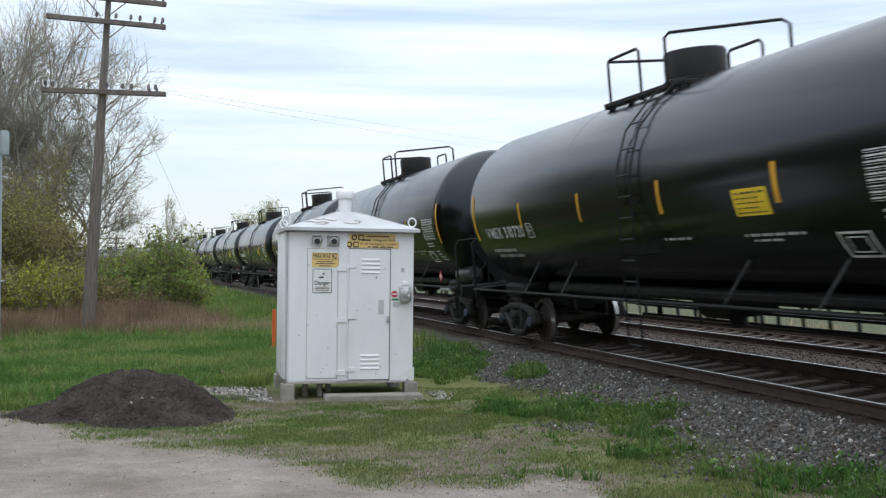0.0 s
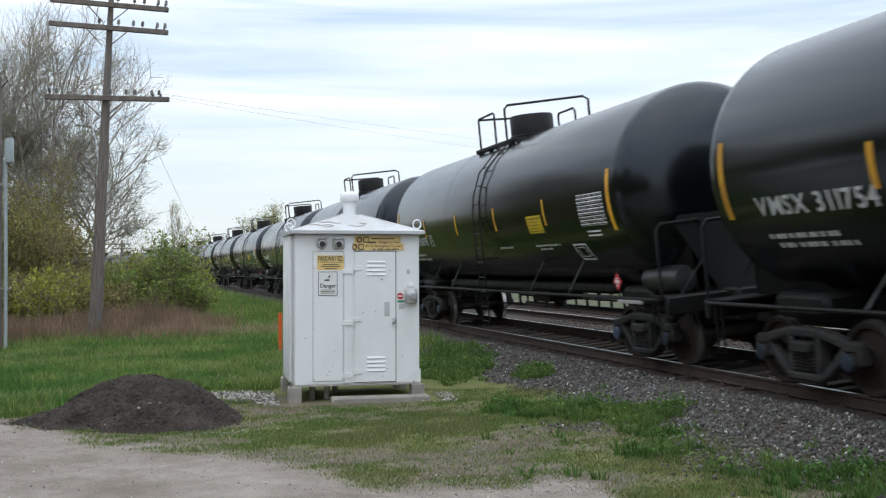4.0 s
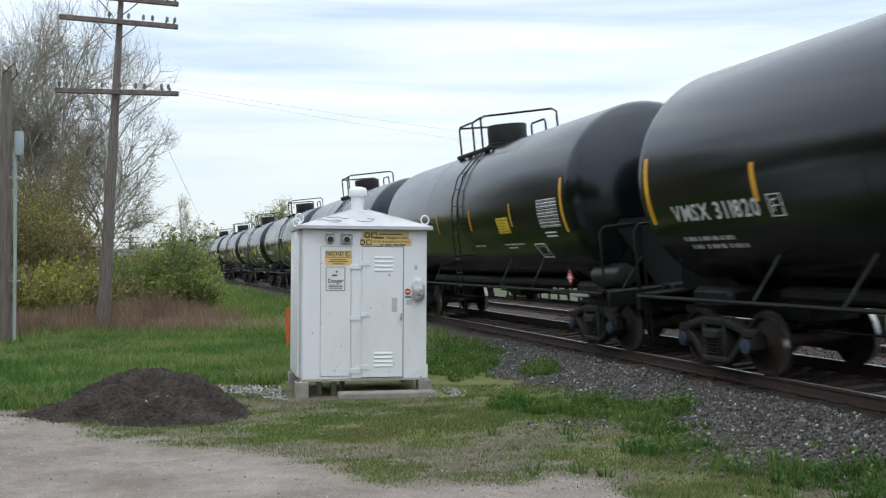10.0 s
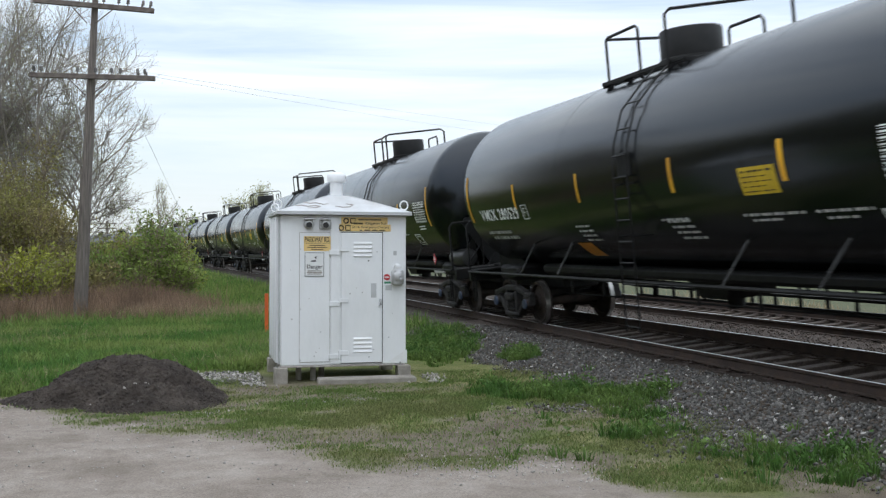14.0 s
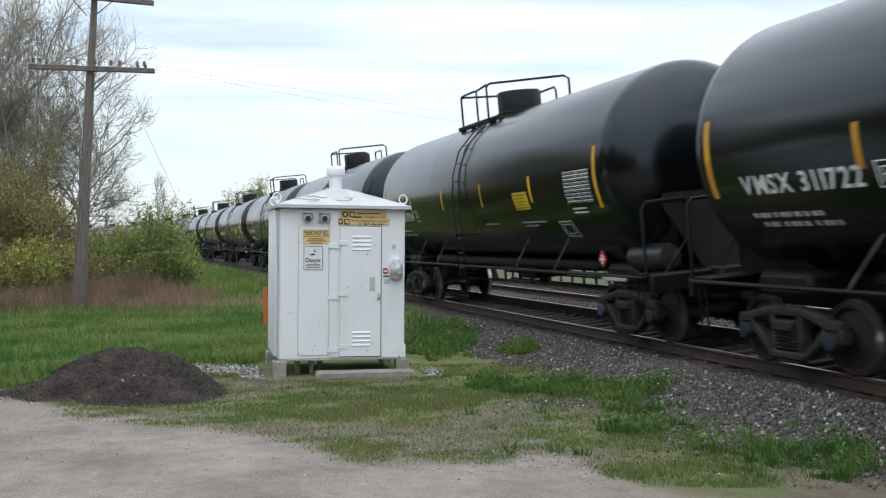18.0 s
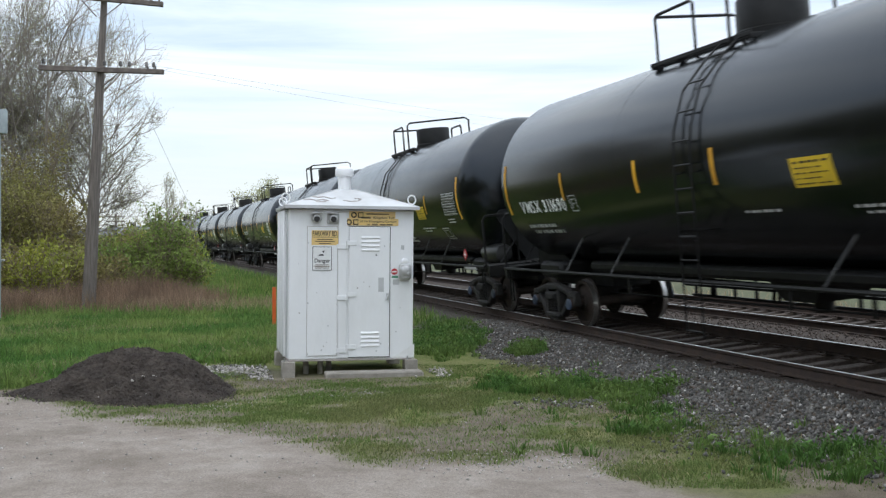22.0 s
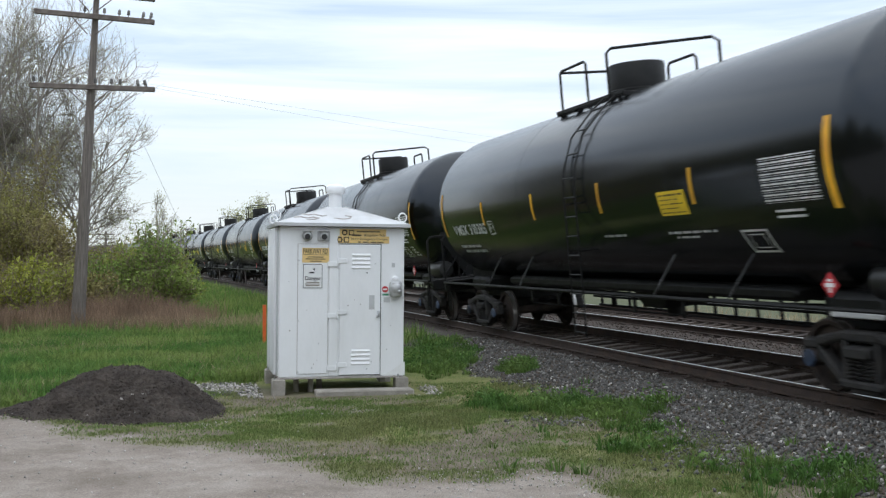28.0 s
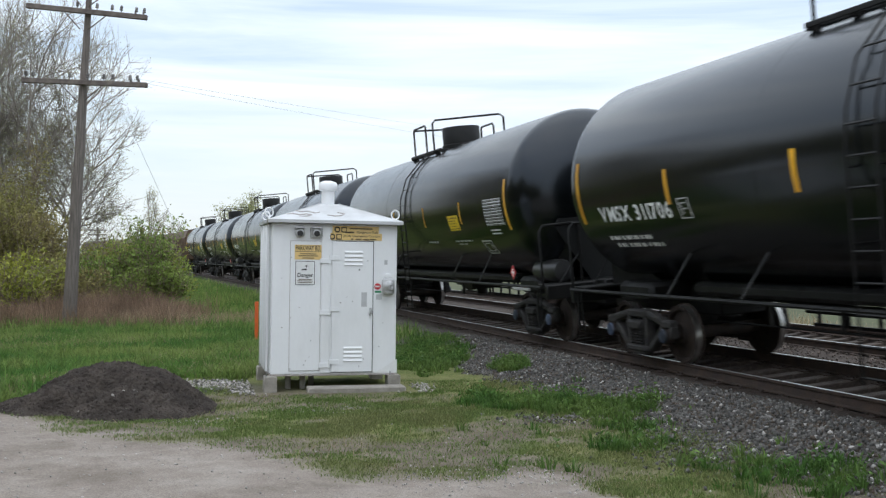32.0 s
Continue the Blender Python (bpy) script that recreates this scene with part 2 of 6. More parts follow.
# ---- mesh building ----
class Mesh:
    """Collects corners and faces, then makes one mesh."""

    def __init__(self):
        self.v, self.f, self.smooth = [], [], True

    def add(self, verts, faces):
        k = len(self.v)
        self.v += [tuple(a) for a in verts]
        self.f += [tuple(i + k for i in q) for q in faces]
        return self

    def box(self, c, size, ch=0.0, m=None):
        """A box with chamfered edges, centred on c."""
        hx, hy, hz = (a / 2 for a in size)
        ch = min(ch, hx * 0.6, hy * 0.6, hz * 0.6)
        pts, ix = [], {}
        for sx in (-1, 1):
            for sy in (-1, 1):
                for sz in (-1, 1):
                    for k in range(3 if ch else 1):
                        d = [hx, hy, hz]
                        if ch:
                            for j in range(3):
                                if j != k:
                                    d[j] -= ch
                        ix[sx, sy, sz, k] = len(pts)
                        pts.append(Vector((sx * d[0], sy * d[1], sz * d[2])))
        fs = []
        g = lambda x, y, z, k: ix[x, y, z, k if ch else 0]
        for s in (-1, 1):
            fs.append([g(s, -1, -1, 0), g(s, 1, -1, 0), g(s, 1, 1, 0), g(s, -1, 1, 0)][::s])
            fs.append([g(-1, s, -1, 1), g(-1, s, 1, 1), g(1, s, 1, 1), g(1, s, -1, 1)][::s])
            fs.append([g(-1, -1, s, 2), g(1, -1, s, 2), g(1, 1, s, 2), g(-1, 1, s, 2)][::s])
        if ch:
            for a in (-1, 1):
                for b in (-1, 1):
                    fs.append([g(a, b, -1, 0), g(a, b, 1, 0), g(a, b, 1, 1), g(a, b, -1, 1)])
                    fs.append([g(a, -1, b, 0), g(a, 1, b, 0), g(a, 1, b, 2), g(a, -1, b, 2)])
                    fs.append([g(-1, a, b, 1), g(1, a, b, 1), g(1, a, b, 2), g(-1, a, b, 2)])
                    for c2 in (-1, 1):
                        fs.append([g(a, b, c2, 0), g(a, b, c2, 1), g(a, b, c2, 2)])
        o = Vector(c)
        if m is not None:
            pts = [m @ q for q in pts]
        return self.add([o + q for q in pts], fs)

    def tube(self, pts, r, n=8, cap=True):
        """A round bar along pts; r is one radius or one a point."""
        pts = [Vector(q) for q in pts]
        rs = r if isinstance(r, (list, tuple)) else [r] * len(pts)
        ring, up = [], None
        for i, q in enumerate(pts):
            d = (pts[min(i + 1, len(pts) - 1)] - pts[max(i - 1, 0)]).normalized()
            if up is None:
                up = Vector((0, 0, 1)) if abs(d.z) < 0.9 else Vector((1, 0, 0))
            x = d.cross(up).normalized()
            up = x.cross(d).normalized()
            ring.append([q + (x * math.cos(2 * math.pi * k / n) + up * math.sin(2 * math.pi * k / n)) * rs[i] for k in range(n)])
        k0 = [a for g in ring for a in g]
        fs = [(i * n + k, i * n + (k + 1) % n, (i + 1) * n + (k + 1) % n, (i + 1) * n + k) for i in range(len(pts) - 1) for k in range(n)]
        if cap:
            fs += [tuple(range(n))[::-1], tuple((len(pts) - 1) * n + k for k in range(n))]
        return self.add(k0, fs)

    def lathe(self, prof, n=32, axis="z", o=(0, 0, 0), close=True):
        """Turns (radius, height) pairs round an axis through o."""
        vs = []
        for r, h in prof:
            for k in range(n):
                a = 2 * math.pi * k / n
                c, s = r * math.cos(a), r * math.sin(a)
                q = {"z": (c, s, h), "x": (h, c, s), "y": (s, h, c)}[axis]
                vs.append((q[0] + o[0], q[1] + o[1], q[2] + o[2]))
        fs = [(i * n + k, i * n + (k + 1) % n, (i + 1) * n + (k + 1) % n, (i + 1) * n + k) for i in range(len(prof) - 1) for k in range(n)]
        if close:
            fs += [tuple(range(n))[::-1], tuple((len(prof) - 1) * n + k for k in range(n))]
        return self.add(vs, fs)

    def make(self, name, mat, smooth=True, edge=40):
        me = bpy.data.meshes.new(name)
        me.from_pydata(self.v, [], self.f)
        me.materials.append(mat)
        bm = bmesh.new()
        bm.from_mesh(me)
        bmesh.ops.recalc_face_normals(bm, faces=bm.faces)
        lim = radians(edge)
        for q in bm.faces:
            q.smooth = smooth
        if smooth:
            for e in bm.edges:
                if len(e.link_faces) == 2 and e.calc_face_angle(0) > lim:
                    e.smooth = False
        bm.to_mesh(me)
        bm.free()
        return me


def part(name, mesh, mat, parent, label="", smooth=True, m=None):
    """Links a mesh as one part under a thing or a part."""
    me = mesh.make(name, mat, smooth) if isinstance(mesh, Mesh) else mesh
    ob = new(name, me)
    ob.parent = parent
    if m is not None:
        ob.matrix_basis = m
    if label:
        ob["label"] = label
    return ob


def thing(name, m, label, category, group="", kind=""):
    ob = new(name)
    ob.empty_display_size = 0.2
    ob.matrix_basis = m
    return tagged(ob, label, category, group, kind)


def raw(name, verts, faces, mat, smooth=False):
    me = bpy.data.meshes.new(name)
    me.from_pydata(verts, [], faces)
    me.materials.append(mat)
    if smooth:
        me.shade_smooth()
    return me


# ---- the line of the near rail: s runs from beside the camera into the distance ----
GAUGE, CANT, SPACING, PITCH = 1.507, 0.141, 5.19, 17.70
TILT = math.asin(CANT / GAUGE)
STEP = 0.5
_s = np.arange(0, 1300, STEP)
_c = np.clip(_s, 0, 240) / 100
_head = -0.2742 - 0.0055 * _c - 0.0285 * _c ** 2 - 0.10 * np.maximum(_c - 0.9, 0) ** 2
_x = np.concatenate([[0], np.cumsum(np.sin(_head[:-1]) * STEP)])
_y = np.concatenate([[0], np.cumsum(np.cos(_head[:-1]) * STEP)])
_x += 8.783 - 5 * math.sin(0.2742)
_y += 5 * math.cos(0.2742)


def on_line(s):
    """Place and heading of the near rail at s."""
    if s < 0:
        return _x[0] + s * math.sin(_head[0]), _y[0] + s * math.cos(_head[0]), _head[0]
    return float(np.interp(s, _s, _x)), float(np.interp(s, _s, _y)), float(np.interp(s, _s, _head))


def beside(s, off, z=0.0):
    """A point off metres beyond the near rail (away from the camera) at s."""
    x, y, a = on_line(s)
    return Vector((x + off * math.cos(a), y - off * math.sin(a), z))


def rail_pose(s):
    """The pose at mid-track: x along the way of travel, y away from the camera, z up, leaning with the cant."""
    x, y, a = on_line(s)
    fw = Vector((-math.sin(a), -math.cos(a), 0))
    lat = Vector((math.cos(a), -math.sin(a), 0))
    up = Vector((0, 0, 1))
    l2 = lat * math.cos(TILT) + up * math.sin(TILT)
    u2 = up * math.cos(TILT) - lat * math.sin(TILT)
    o = Vector((x, y, 0)) + l2 * (GAUGE / 2)
    m = Matrix((fw, l2, u2)).transposed().to_4x4()
    m.translation = o
    return m


# ---- ground ----
GZ = -0.42


def soft(a, b, x):
    t = np.clip((x - a) / (b - a), 0, 1)
    return t * t * (3 - 2 * t)


def wave(x, y, k, seed=0.0):
    """Smooth uneven field in about -1..1, for whole arrays."""
    q = 0
    for i, (f, w) in enumerate(((1, 0.5), (2.1, 0.3), (4.3, 0.2))):
        q = q + w * np.sin(k * f * (x + 0.37 * y) + 1.7 * i + seed) * np.cos(k * f * (0.81 * y - 0.42 * x) + 2.3 * i + seed * 1.3)
        q = q + w * 0.7 * np.sin(k * f * (0.6 * x - 1.1 * y) + 3.1 * i + seed * 0.7)
    return q / 1.2


def lateral(x, y):
    """Distance beyond the near rail (negative on the camera's side), for arrays."""
    x, y = np.asarray(x, float), np.asarray(y, float)
    s = np.clip((y - _y[0]) / 0.9, -3000, 1290)
    for _ in range(6):
        px = np.where(s < 0, _x[0] + s * np.sin(_head[0]), np.interp(s, _s, _x))
        py = np.where(s < 0, _y[0] + s * np.cos(_head[0]), np.interp(s, _s, _y))
        a = np.interp(s, _s, _head)
        s = np.clip(s + (x - px) * np.sin(a) + (y - py) * np.cos(a), -3000, 1290)
    return (x - px) * np.cos(a) - (y - py) * np.sin(a)


def road_edge(x):
    """y of the lane's far edge."""
    return 9.05 - 0.62 * x + 0.42 * soft(-0.4, -1.6, x) + 1.15 * np.exp(-((x - 1.35) / 0.65) ** 2) + 0.10 * np.maximum(-x - 2.5, 0) + 0.18 * np.sin(2.1 * x) + 0.10 * np.sin(5.3 * x + 1)


def height(x, y):
    q = lateral(x, y)
    z = GZ + 0.03 * wave(x, y, 0.9) * soft(4, 14, np.hypot(x, y))
    bed = soft(-2.9, -0.75, q) * (1 - soft(9.4, 11.6, q))
    z = z + bed * (-0.20 - GZ)
    z = z + 0.10 * (1 - soft(7.5, 11.5, y + 0.62 * x)) * (1 - bed)
    z = z - 0.25 * soft(11, 16, q) + 0.012 * wave(x, y, 6.0, 2.0)
    return z


def lane(x, y):
    return 1 - soft(-0.45, 0.45, y - road_edge(x) + 0.35 * wave(x, y, 2.2, 1.0) + 0.15 * wave(x, y, 7.0, 4.0))


def stony(x, y):
    q = lateral(x, y)
    e = 1.2 * soft(23.5, 26, y)
    b = soft(-2.75, -2.2, q - e + 0.35 * wave(x, y, 1.5, 5.0)) * (1 - soft(9.6, 10.4, q))
    spill = np.exp(-(((x + 3.3) / 1.0) ** 2 + ((y - 16.0) / 0.5) ** 2)) * 1.6 + 0.9 * np.exp(-(((x - 3.4) / 0.7) ** 2 + ((y - 10.8) / 0.9) ** 2)) + 0.5 * np.exp(-(((x - 1.9) / 0.5) ** 2 + ((y - 12.9) / 0.35) ** 2))
    return np.clip(b + np.clip(spill, 0, 0.95), 0, 1)


def ground_sheet():
    def lines(lo, hi, step, far):
        core = list(np.arange(lo, hi + 1e-6, step))
        k, up, dn = step, [hi], [lo]
        while up[-1] < far:
            k *= 1.14
            up.append(up[-1] + k)
        k = step
        while dn[-1] > -far:
            k *= 1.14
            dn.append(dn[-1] - k)
        return np.array(dn[:0:-1] + core + up[1:])

    xs, ys = lines(-14, 10, 0.10, 3000), lines(5, 30, 0.11, 3000)
    X, Y = np.meshgrid(xs, ys)
    Z = height(X, Y)
    n, m = len(xs), len(ys)
    idx = np.arange(n * m).reshape(m, n)
    faces = np.stack([idx[:-1, :-1], idx[:-1, 1:], idx[1:, 1:], idx[1:, :-1]], -1).reshape(-1, 4)
    me = bpy.data.meshes.new("ground")
    me.from_pydata(np.stack([X, Y, Z], -1).reshape(-1, 3).tolist(), [], faces.tolist())
    me.shade_smooth()
    for nm, arr in (("lane", lane(X, Y)), ("stones", stony(X, Y)),
                    ("bare", np.clip(soft(-0.25, 0.5, wave(X, Y, 1.1, 3.0) + 0.5 * wave(X, Y, 3.7, 8.0)) * (1 - soft(14.6, 16.2, Y + 0.2 * X)) + 0.45 * soft(0.0, 0.8, 1 - np.abs(Y - road_edge(X) - 0.3) / 0.9) + np.exp(-(((X + 1.1) / 1.0) ** 2 + ((Y - 14.1) / 0.45) ** 2)), 0, 1)),
                    ("field", soft(12, 16, lateral(X, Y))), ("oily", soft(-0.75, -0.35, lateral(X, Y)) * (1 - soft(8.0, 8.6, lateral(X, Y))))):
        at = me.attributes.new(nm, "FLOAT", "POINT")
        at.data.foreach_set("value", arr.reshape(-1).astype(np.float32))
    me.materials.append(ground_material())
    ob = new("ground", me)
    return tagged(ob, "flat grassy ground with a gravel lane and a ballasted rail bed", "ground", kind="structure")


def ground_material():
    m = bpy.data.materials.new("ground")
    m.use_nodes = True
    t = m.node_tree
    p = t.nodes["Principled BSDF"]
    p.inputs["Roughness"].default_value = 0.95
    p.inputs["Specular IOR Level"].default_value = 0.2
    co = t.nodes.new("ShaderNodeTexCoord")

    def nz(sc, det=5.0, rough=0.6):
        n = t.nodes.new("ShaderNodeTexNoise")
        n.inputs["Scale"].default_value, n.inputs["Detail"].default_value, n.inputs["Roughness"].default_value = sc, det, rough
        t.links.new(co.outputs["Object"], n.inputs["Vector"])
        return n.outputs["Fac"]

    def ramp(src, *stops):
        r = t.nodes.new("ShaderNodeValToRGB")
        e = r.color_ramp.elements
        while len(e) < len(stops):
            e.new(0.5)
        for a, (pos, c) in zip(e, stops):
            a.position, a.color = pos, (*c, 1)
        t.links.new(src, r.inputs["Fac"])
        return r.outputs["Color"]

    def mix(a, b, f, how="MIX"):
        n = t.nodes.new("ShaderNodeMix")
        n.data_type, n.blend_type = "RGBA", how
        for sock, v in (("A", a), ("B", b), ("Factor", f)):
            if isinstance(v, (int, float)):
                n.inputs[sock].default_value = v
            else:
                t.links.new(v, n.inputs[sock])
        return n.outputs["Result"]

    def att(name):
        n = t.nodes.new("ShaderNodeAttribute")
        n.attribute_name = name
        return n.outputs["Fac"]

    grass = ramp(nz(1.3), (0.3, (0.095, 0.130, 0.038)), (0.5, (0.150, 0.165, 0.060)), (0.72, (0.215, 0.205, 0.10)))
    grass = mix(grass, ramp(nz(38, 3), (0.3, (0.55, 0.6, 0.5)), (0.7, (1.35, 1.3, 1.2))), 1.0, "MULTIPLY")
    soil = mix(ramp(nz(2.2), (0.35, (0.12, 0.098, 0.07)), (0.65, (0.195, 0.165, 0.125))), ramp(nz(70, 4), (0.3, (0.6, 0.6, 0.6)), (0.7, (1.3, 1.3, 1.3))), 1.0, "MULTIPLY")
    lane_c = mix(ramp(nz(0.9, 6), (0.3, (0.195, 0.163, 0.136)), (0.5, (0.272, 0.234, 0.202)), (0.72, (0.335, 0.295, 0.258))), ramp(nz(48, 6, 0.8), (0.3, (0.58, 0.58, 0.58)), (0.7, (1.34, 1.34, 1.34))), 1.0, "MULTIPLY")
    lane_c = mix(lane_c, ramp(nz(4.5, 6, 0.65), (0.32, (0.84, 0.82, 0.80)), (0.68, (1.12, 1.12, 1.12))), 1.0, "MULTIPLY")
    stone = mix(ramp(nz(3), (0.3, (0.060, 0.051, 0.043)), (0.7, (0.110, 0.098, 0.086))), ramp(nz(45, 4, 0.8), (0.35, (0.4, 0.4, 0.4)), (0.65, (1.5, 1.5, 1.5))), 1.0, "MULTIPLY")
    field = mix(ramp(nz(0.05), (0.3, (0.10, 0.097, 0.058)), (0.7, (0.068, 0.085, 0.042))), ramp(nz(1.7, 6), (0.3, (0.7, 0.7, 0.7)), (0.7, (1.25, 1.25, 1.2))), 1.0, "MULTIPLY")
    c = mix(grass, soil, att("bare"))
    c = mix(c, lane_c, att("lane"))
    c = mix(c, field, att("field"))
    c = mix(c, stone, att("stones"))
    c = mix(c, mix(ramp(nz(1.5), (0.3, (0.042, 0.032, 0.026)), (0.7, (0.07, 0.055, 0.046))), ramp(nz(45, 4, 0.8), (0.35, (0.5, 0.5, 0.5)), (0.65, (1.5, 1.5, 1.5))), 1.0, "MULTIPLY"), att("oily"))
    t.links.new(c, p.inputs["Base Color"])
    b = t.nodes.new("ShaderNodeBump")
    b.inputs["Strength"].default_value, b.inputs["Distance"].default_value = 0.5, 0.03
    t.links.new(nz(40, 6, 0.75), b.inputs["Height"])
    t.links.new(b.outputs["Normal"], p.inputs["Normal"])
    return m


ground = ground_sheet()


# ---- the two tracks ----
def rail_mesh(off, cant, lo, hi, step):
    """A rail: foot, web and head swept along the line."""
    prof = [(-0.07, -0.172), (-0.07, -0.16), (-0.012, -0.145), (-0.009, -0.045), (-0.036, -0.036), (-0.036, -0.008), (-0.026, 0.0),
            (0.026, 0.0), (0.036, -0.008), (0.036, -0.036), (0.009, -0.045), (0.012, -0.145), (0.07, -0.16), (0.07, -0.172)]
    n = len(prof)
    ss = np.arange(lo, hi, step)
    v, f, top = [], [], []
    for s in ss:
        x, y, a = on_line(float(s))
        for u, z in prof:
            v.append((x + (off + u) * math.cos(a), y - (off + u) * math.sin(a), z + cant))
    for i in range(len(ss) - 1):
        for k in range(n - 1):
            f.append((i * n + k, i * n + k + 1, (i + 1) * n + k + 1, (i + 1) * n + k))
            top.append(k == 6)
    me = raw("rail", v, f, RAIL)
    me.materials.append(SHINE)
    me.polygons.foreach_set("material_index", [int(a) for a in top])
    return me


def track(name, off, label):
    tr = tagged(new(name), label, "railway track", kind="structure")
    for o, c in ((off, 0.0), (off + GAUGE, CANT)):
        part("rail", rail_mesh(o, c, -60, 420, 1.5), RAIL, tr, "rusty steel rail with a bright worn top")
    tie = Mesh().box((0, 0, 0), (0.22, 2.6, 0.18), 0.012).make("tie", TIE, False)
    plate = Mesh().box((0, 0, 0), (0.2, 0.36, 0.018), 0.004)
    for dx in (-0.06, 0.06):
        for dy in (-0.1, 0.1):
            plate.box((dx, dy, 0.02), (0.03, 0.03, 0.035), 0.004)
    plate = plate.make("tie_plate", RAIL, False)
    rng = random.Random(int(off * 10))
    for i in range(150):
        s = -16 + 0.54 * i
        m = rail_pose(s)
        loc = m @ pose(0, off, 0) if off else m
        if off:
            base = beside(s, off + GAUGE / 2, CANT / 2)
            loc = m.copy()
            loc.translation = base
        t = part("tie", tie, TIE, tr, m=loc @ pose(rng.uniform(-.02, .02), rng.uniform(-.04, .04), -0.28 + rng.uniform(-.008, .008), 0, 0, rng.uniform(-1.5, 1.5)))
        if i < 90:
            for dy in (-GAUGE / 2, GAUGE / 2):
                part("tie_plate", plate, RAIL, t, m=pose(0, dy, 0.1))
    return tr


TRACKS = [track("near_track", 0.0, "main line track of steel rails on worn timber ties")]
track("far_track", SPACING, "second track of steel rails on timber ties in ballast")


# ---- tank cars ----
HC, RT = 2.915, 1.715
HALF, DISH = 7.27, 0.85          # half the tank's straight length, depth of its dished ends
HATCH = -0.07        # the manway stands a little behind the middle


def on_tank(x, h, lift=0.004):
    """A point on the tank's camera side at height h, and lift above its skin."""
    r, h = RT + lift, h + 0.09
    return Vector((x, -math.sqrt(max(r * r - (h - HC) ** 2, 0)), h))


def curved(x0, x1, h0, h1, lift=0.006, n=6, slant=0.0, side=-1):
    """A sheet that lies on the tank's skin from height h0 to h1."""
    q = Mesh()
    vs = []
    for i in range(n + 1):
        h = h0 + (h1 - h0) * i / n
        for x in (x0, x1):
            a = on_tank(x + slant * i / n, h, lift)
            vs.append((a.x, a.y * -side, a.z))
    q.add(vs, [(2 * i, 2 * i + 1, 2 * i + 3, 2 * i + 2) for i in range(n)])
    return q


def bars_on_tank(rows):
    """Lines of lettering too small to read, as short bars: x, height, length, thickness."""
    q = Mesh()
    for x, h, l, t in rows:
        vs = [on_tank(x, h, 0.010), on_tank(x + l, h, 0.010), on_tank(x + l, h + t, 0.010), on_tank(x, h + t, 0.010)]
        q.add(vs, [(0, 1, 2, 3)])
    return q


def letters(text, size, align="LEFT"):
    """The corners and faces of a line of text, flat, x to the right and y up."""
    cu = bpy.data.curves.new("text", "FONT")
    cu.body, cu.size, cu.align_x, cu.resolution_u, cu.offset = text, size, align, 3, size * 0.017
    ob = bpy.data.objects.new("text", cu)
    me = bpy.data.meshes.new_from_object(ob)
    vs, fs = [tuple(a.co) for a in me.vertices], [tuple(a.vertices) for a in me.polygons]
    bpy.data.objects.remove(ob)
    bpy.data.curves.remove(cu)
    bpy.data.meshes.remove(me)
    return vs, fs


GLYPH = {}


def number_mesh(text, x0, h0, size, width):
    """A car's number on the tank, width metres long for eleven signs."""
    k = size * 1.38
    rows, x = [], 0.0
    for ch in text:
        if ch == " ":
            x += size * 0.42
            continue
        if ch not in GLYPH:
            GLYPH[ch] = letters(ch, 1.0)
        rows.append((x, *GLYPH[ch]))
        x += (max(a for a, b, c in GLYPH[ch][0]) + 0.10) * k
    fit = width / x * len(text) / 11
    q = Mesh()
    for x, vs, fs in rows:
        q.add([on_tank(x0 + (x + a * k) * fit, h0 + b * k, 0.006) for a, b, c in vs], fs)
    return q.make("car_number", STENCIL, False)


def tank_profile():
    pr = []
    for i in range(15):
        a = math.pi / 2 * i / 14
        pr.append((max(0.02, RT * math.sin(a)), -HALF - DISH * math.cos(a)))
    return pr + [(r, -h) for r, h in pr[::-1]]


def on_head(y, h, lift=0.004):
    """A point on the tank's front head."""
    r2 = (y * y + (h - HC) ** 2) / (RT * RT)
    return (HALF + DISH * math.sqrt(max(1 - r2, 0)) + lift, y, h)


def wheel_mesh():
    q = Mesh()
    q.lathe([(0.03, -1.15), (0.10, -1.14), (0.115, -1.11), (0.115, -0.94), (0.085, -0.92), (0.085, -0.80), (0.095, -0.70), (0.1, -0.3), (0.09, 0), (0.1, 0.3), (0.095, 0.70), (0.085, 0.80), (0.085, 0.92), (0.115, 0.94), (0.115, 1.11), (0.10, 1.14), (0.03, 1.15)], 14, "y")
    return q


def wheel_disc(sy):
    q = Mesh()
    pr = [(0.10, -0.06), (0.16, -0.075), (0.18, -0.02), (0.37, 0.015), (0.385, -0.045), (0.44, -0.055), (0.452, -0.05), (0.457, -0.045), (0.460, 0.05), (0.487, 0.06),
          (0.487, 0.085), (0.40, 0.09), (0.385, 0.05), (0.19, 0.03), (0.17, 0.09), (0.10, 0.09)]
    q.lathe([(r, sy * (GAUGE / 2 - h)) for r, h in pr], 32, "y", close=False)
    return q


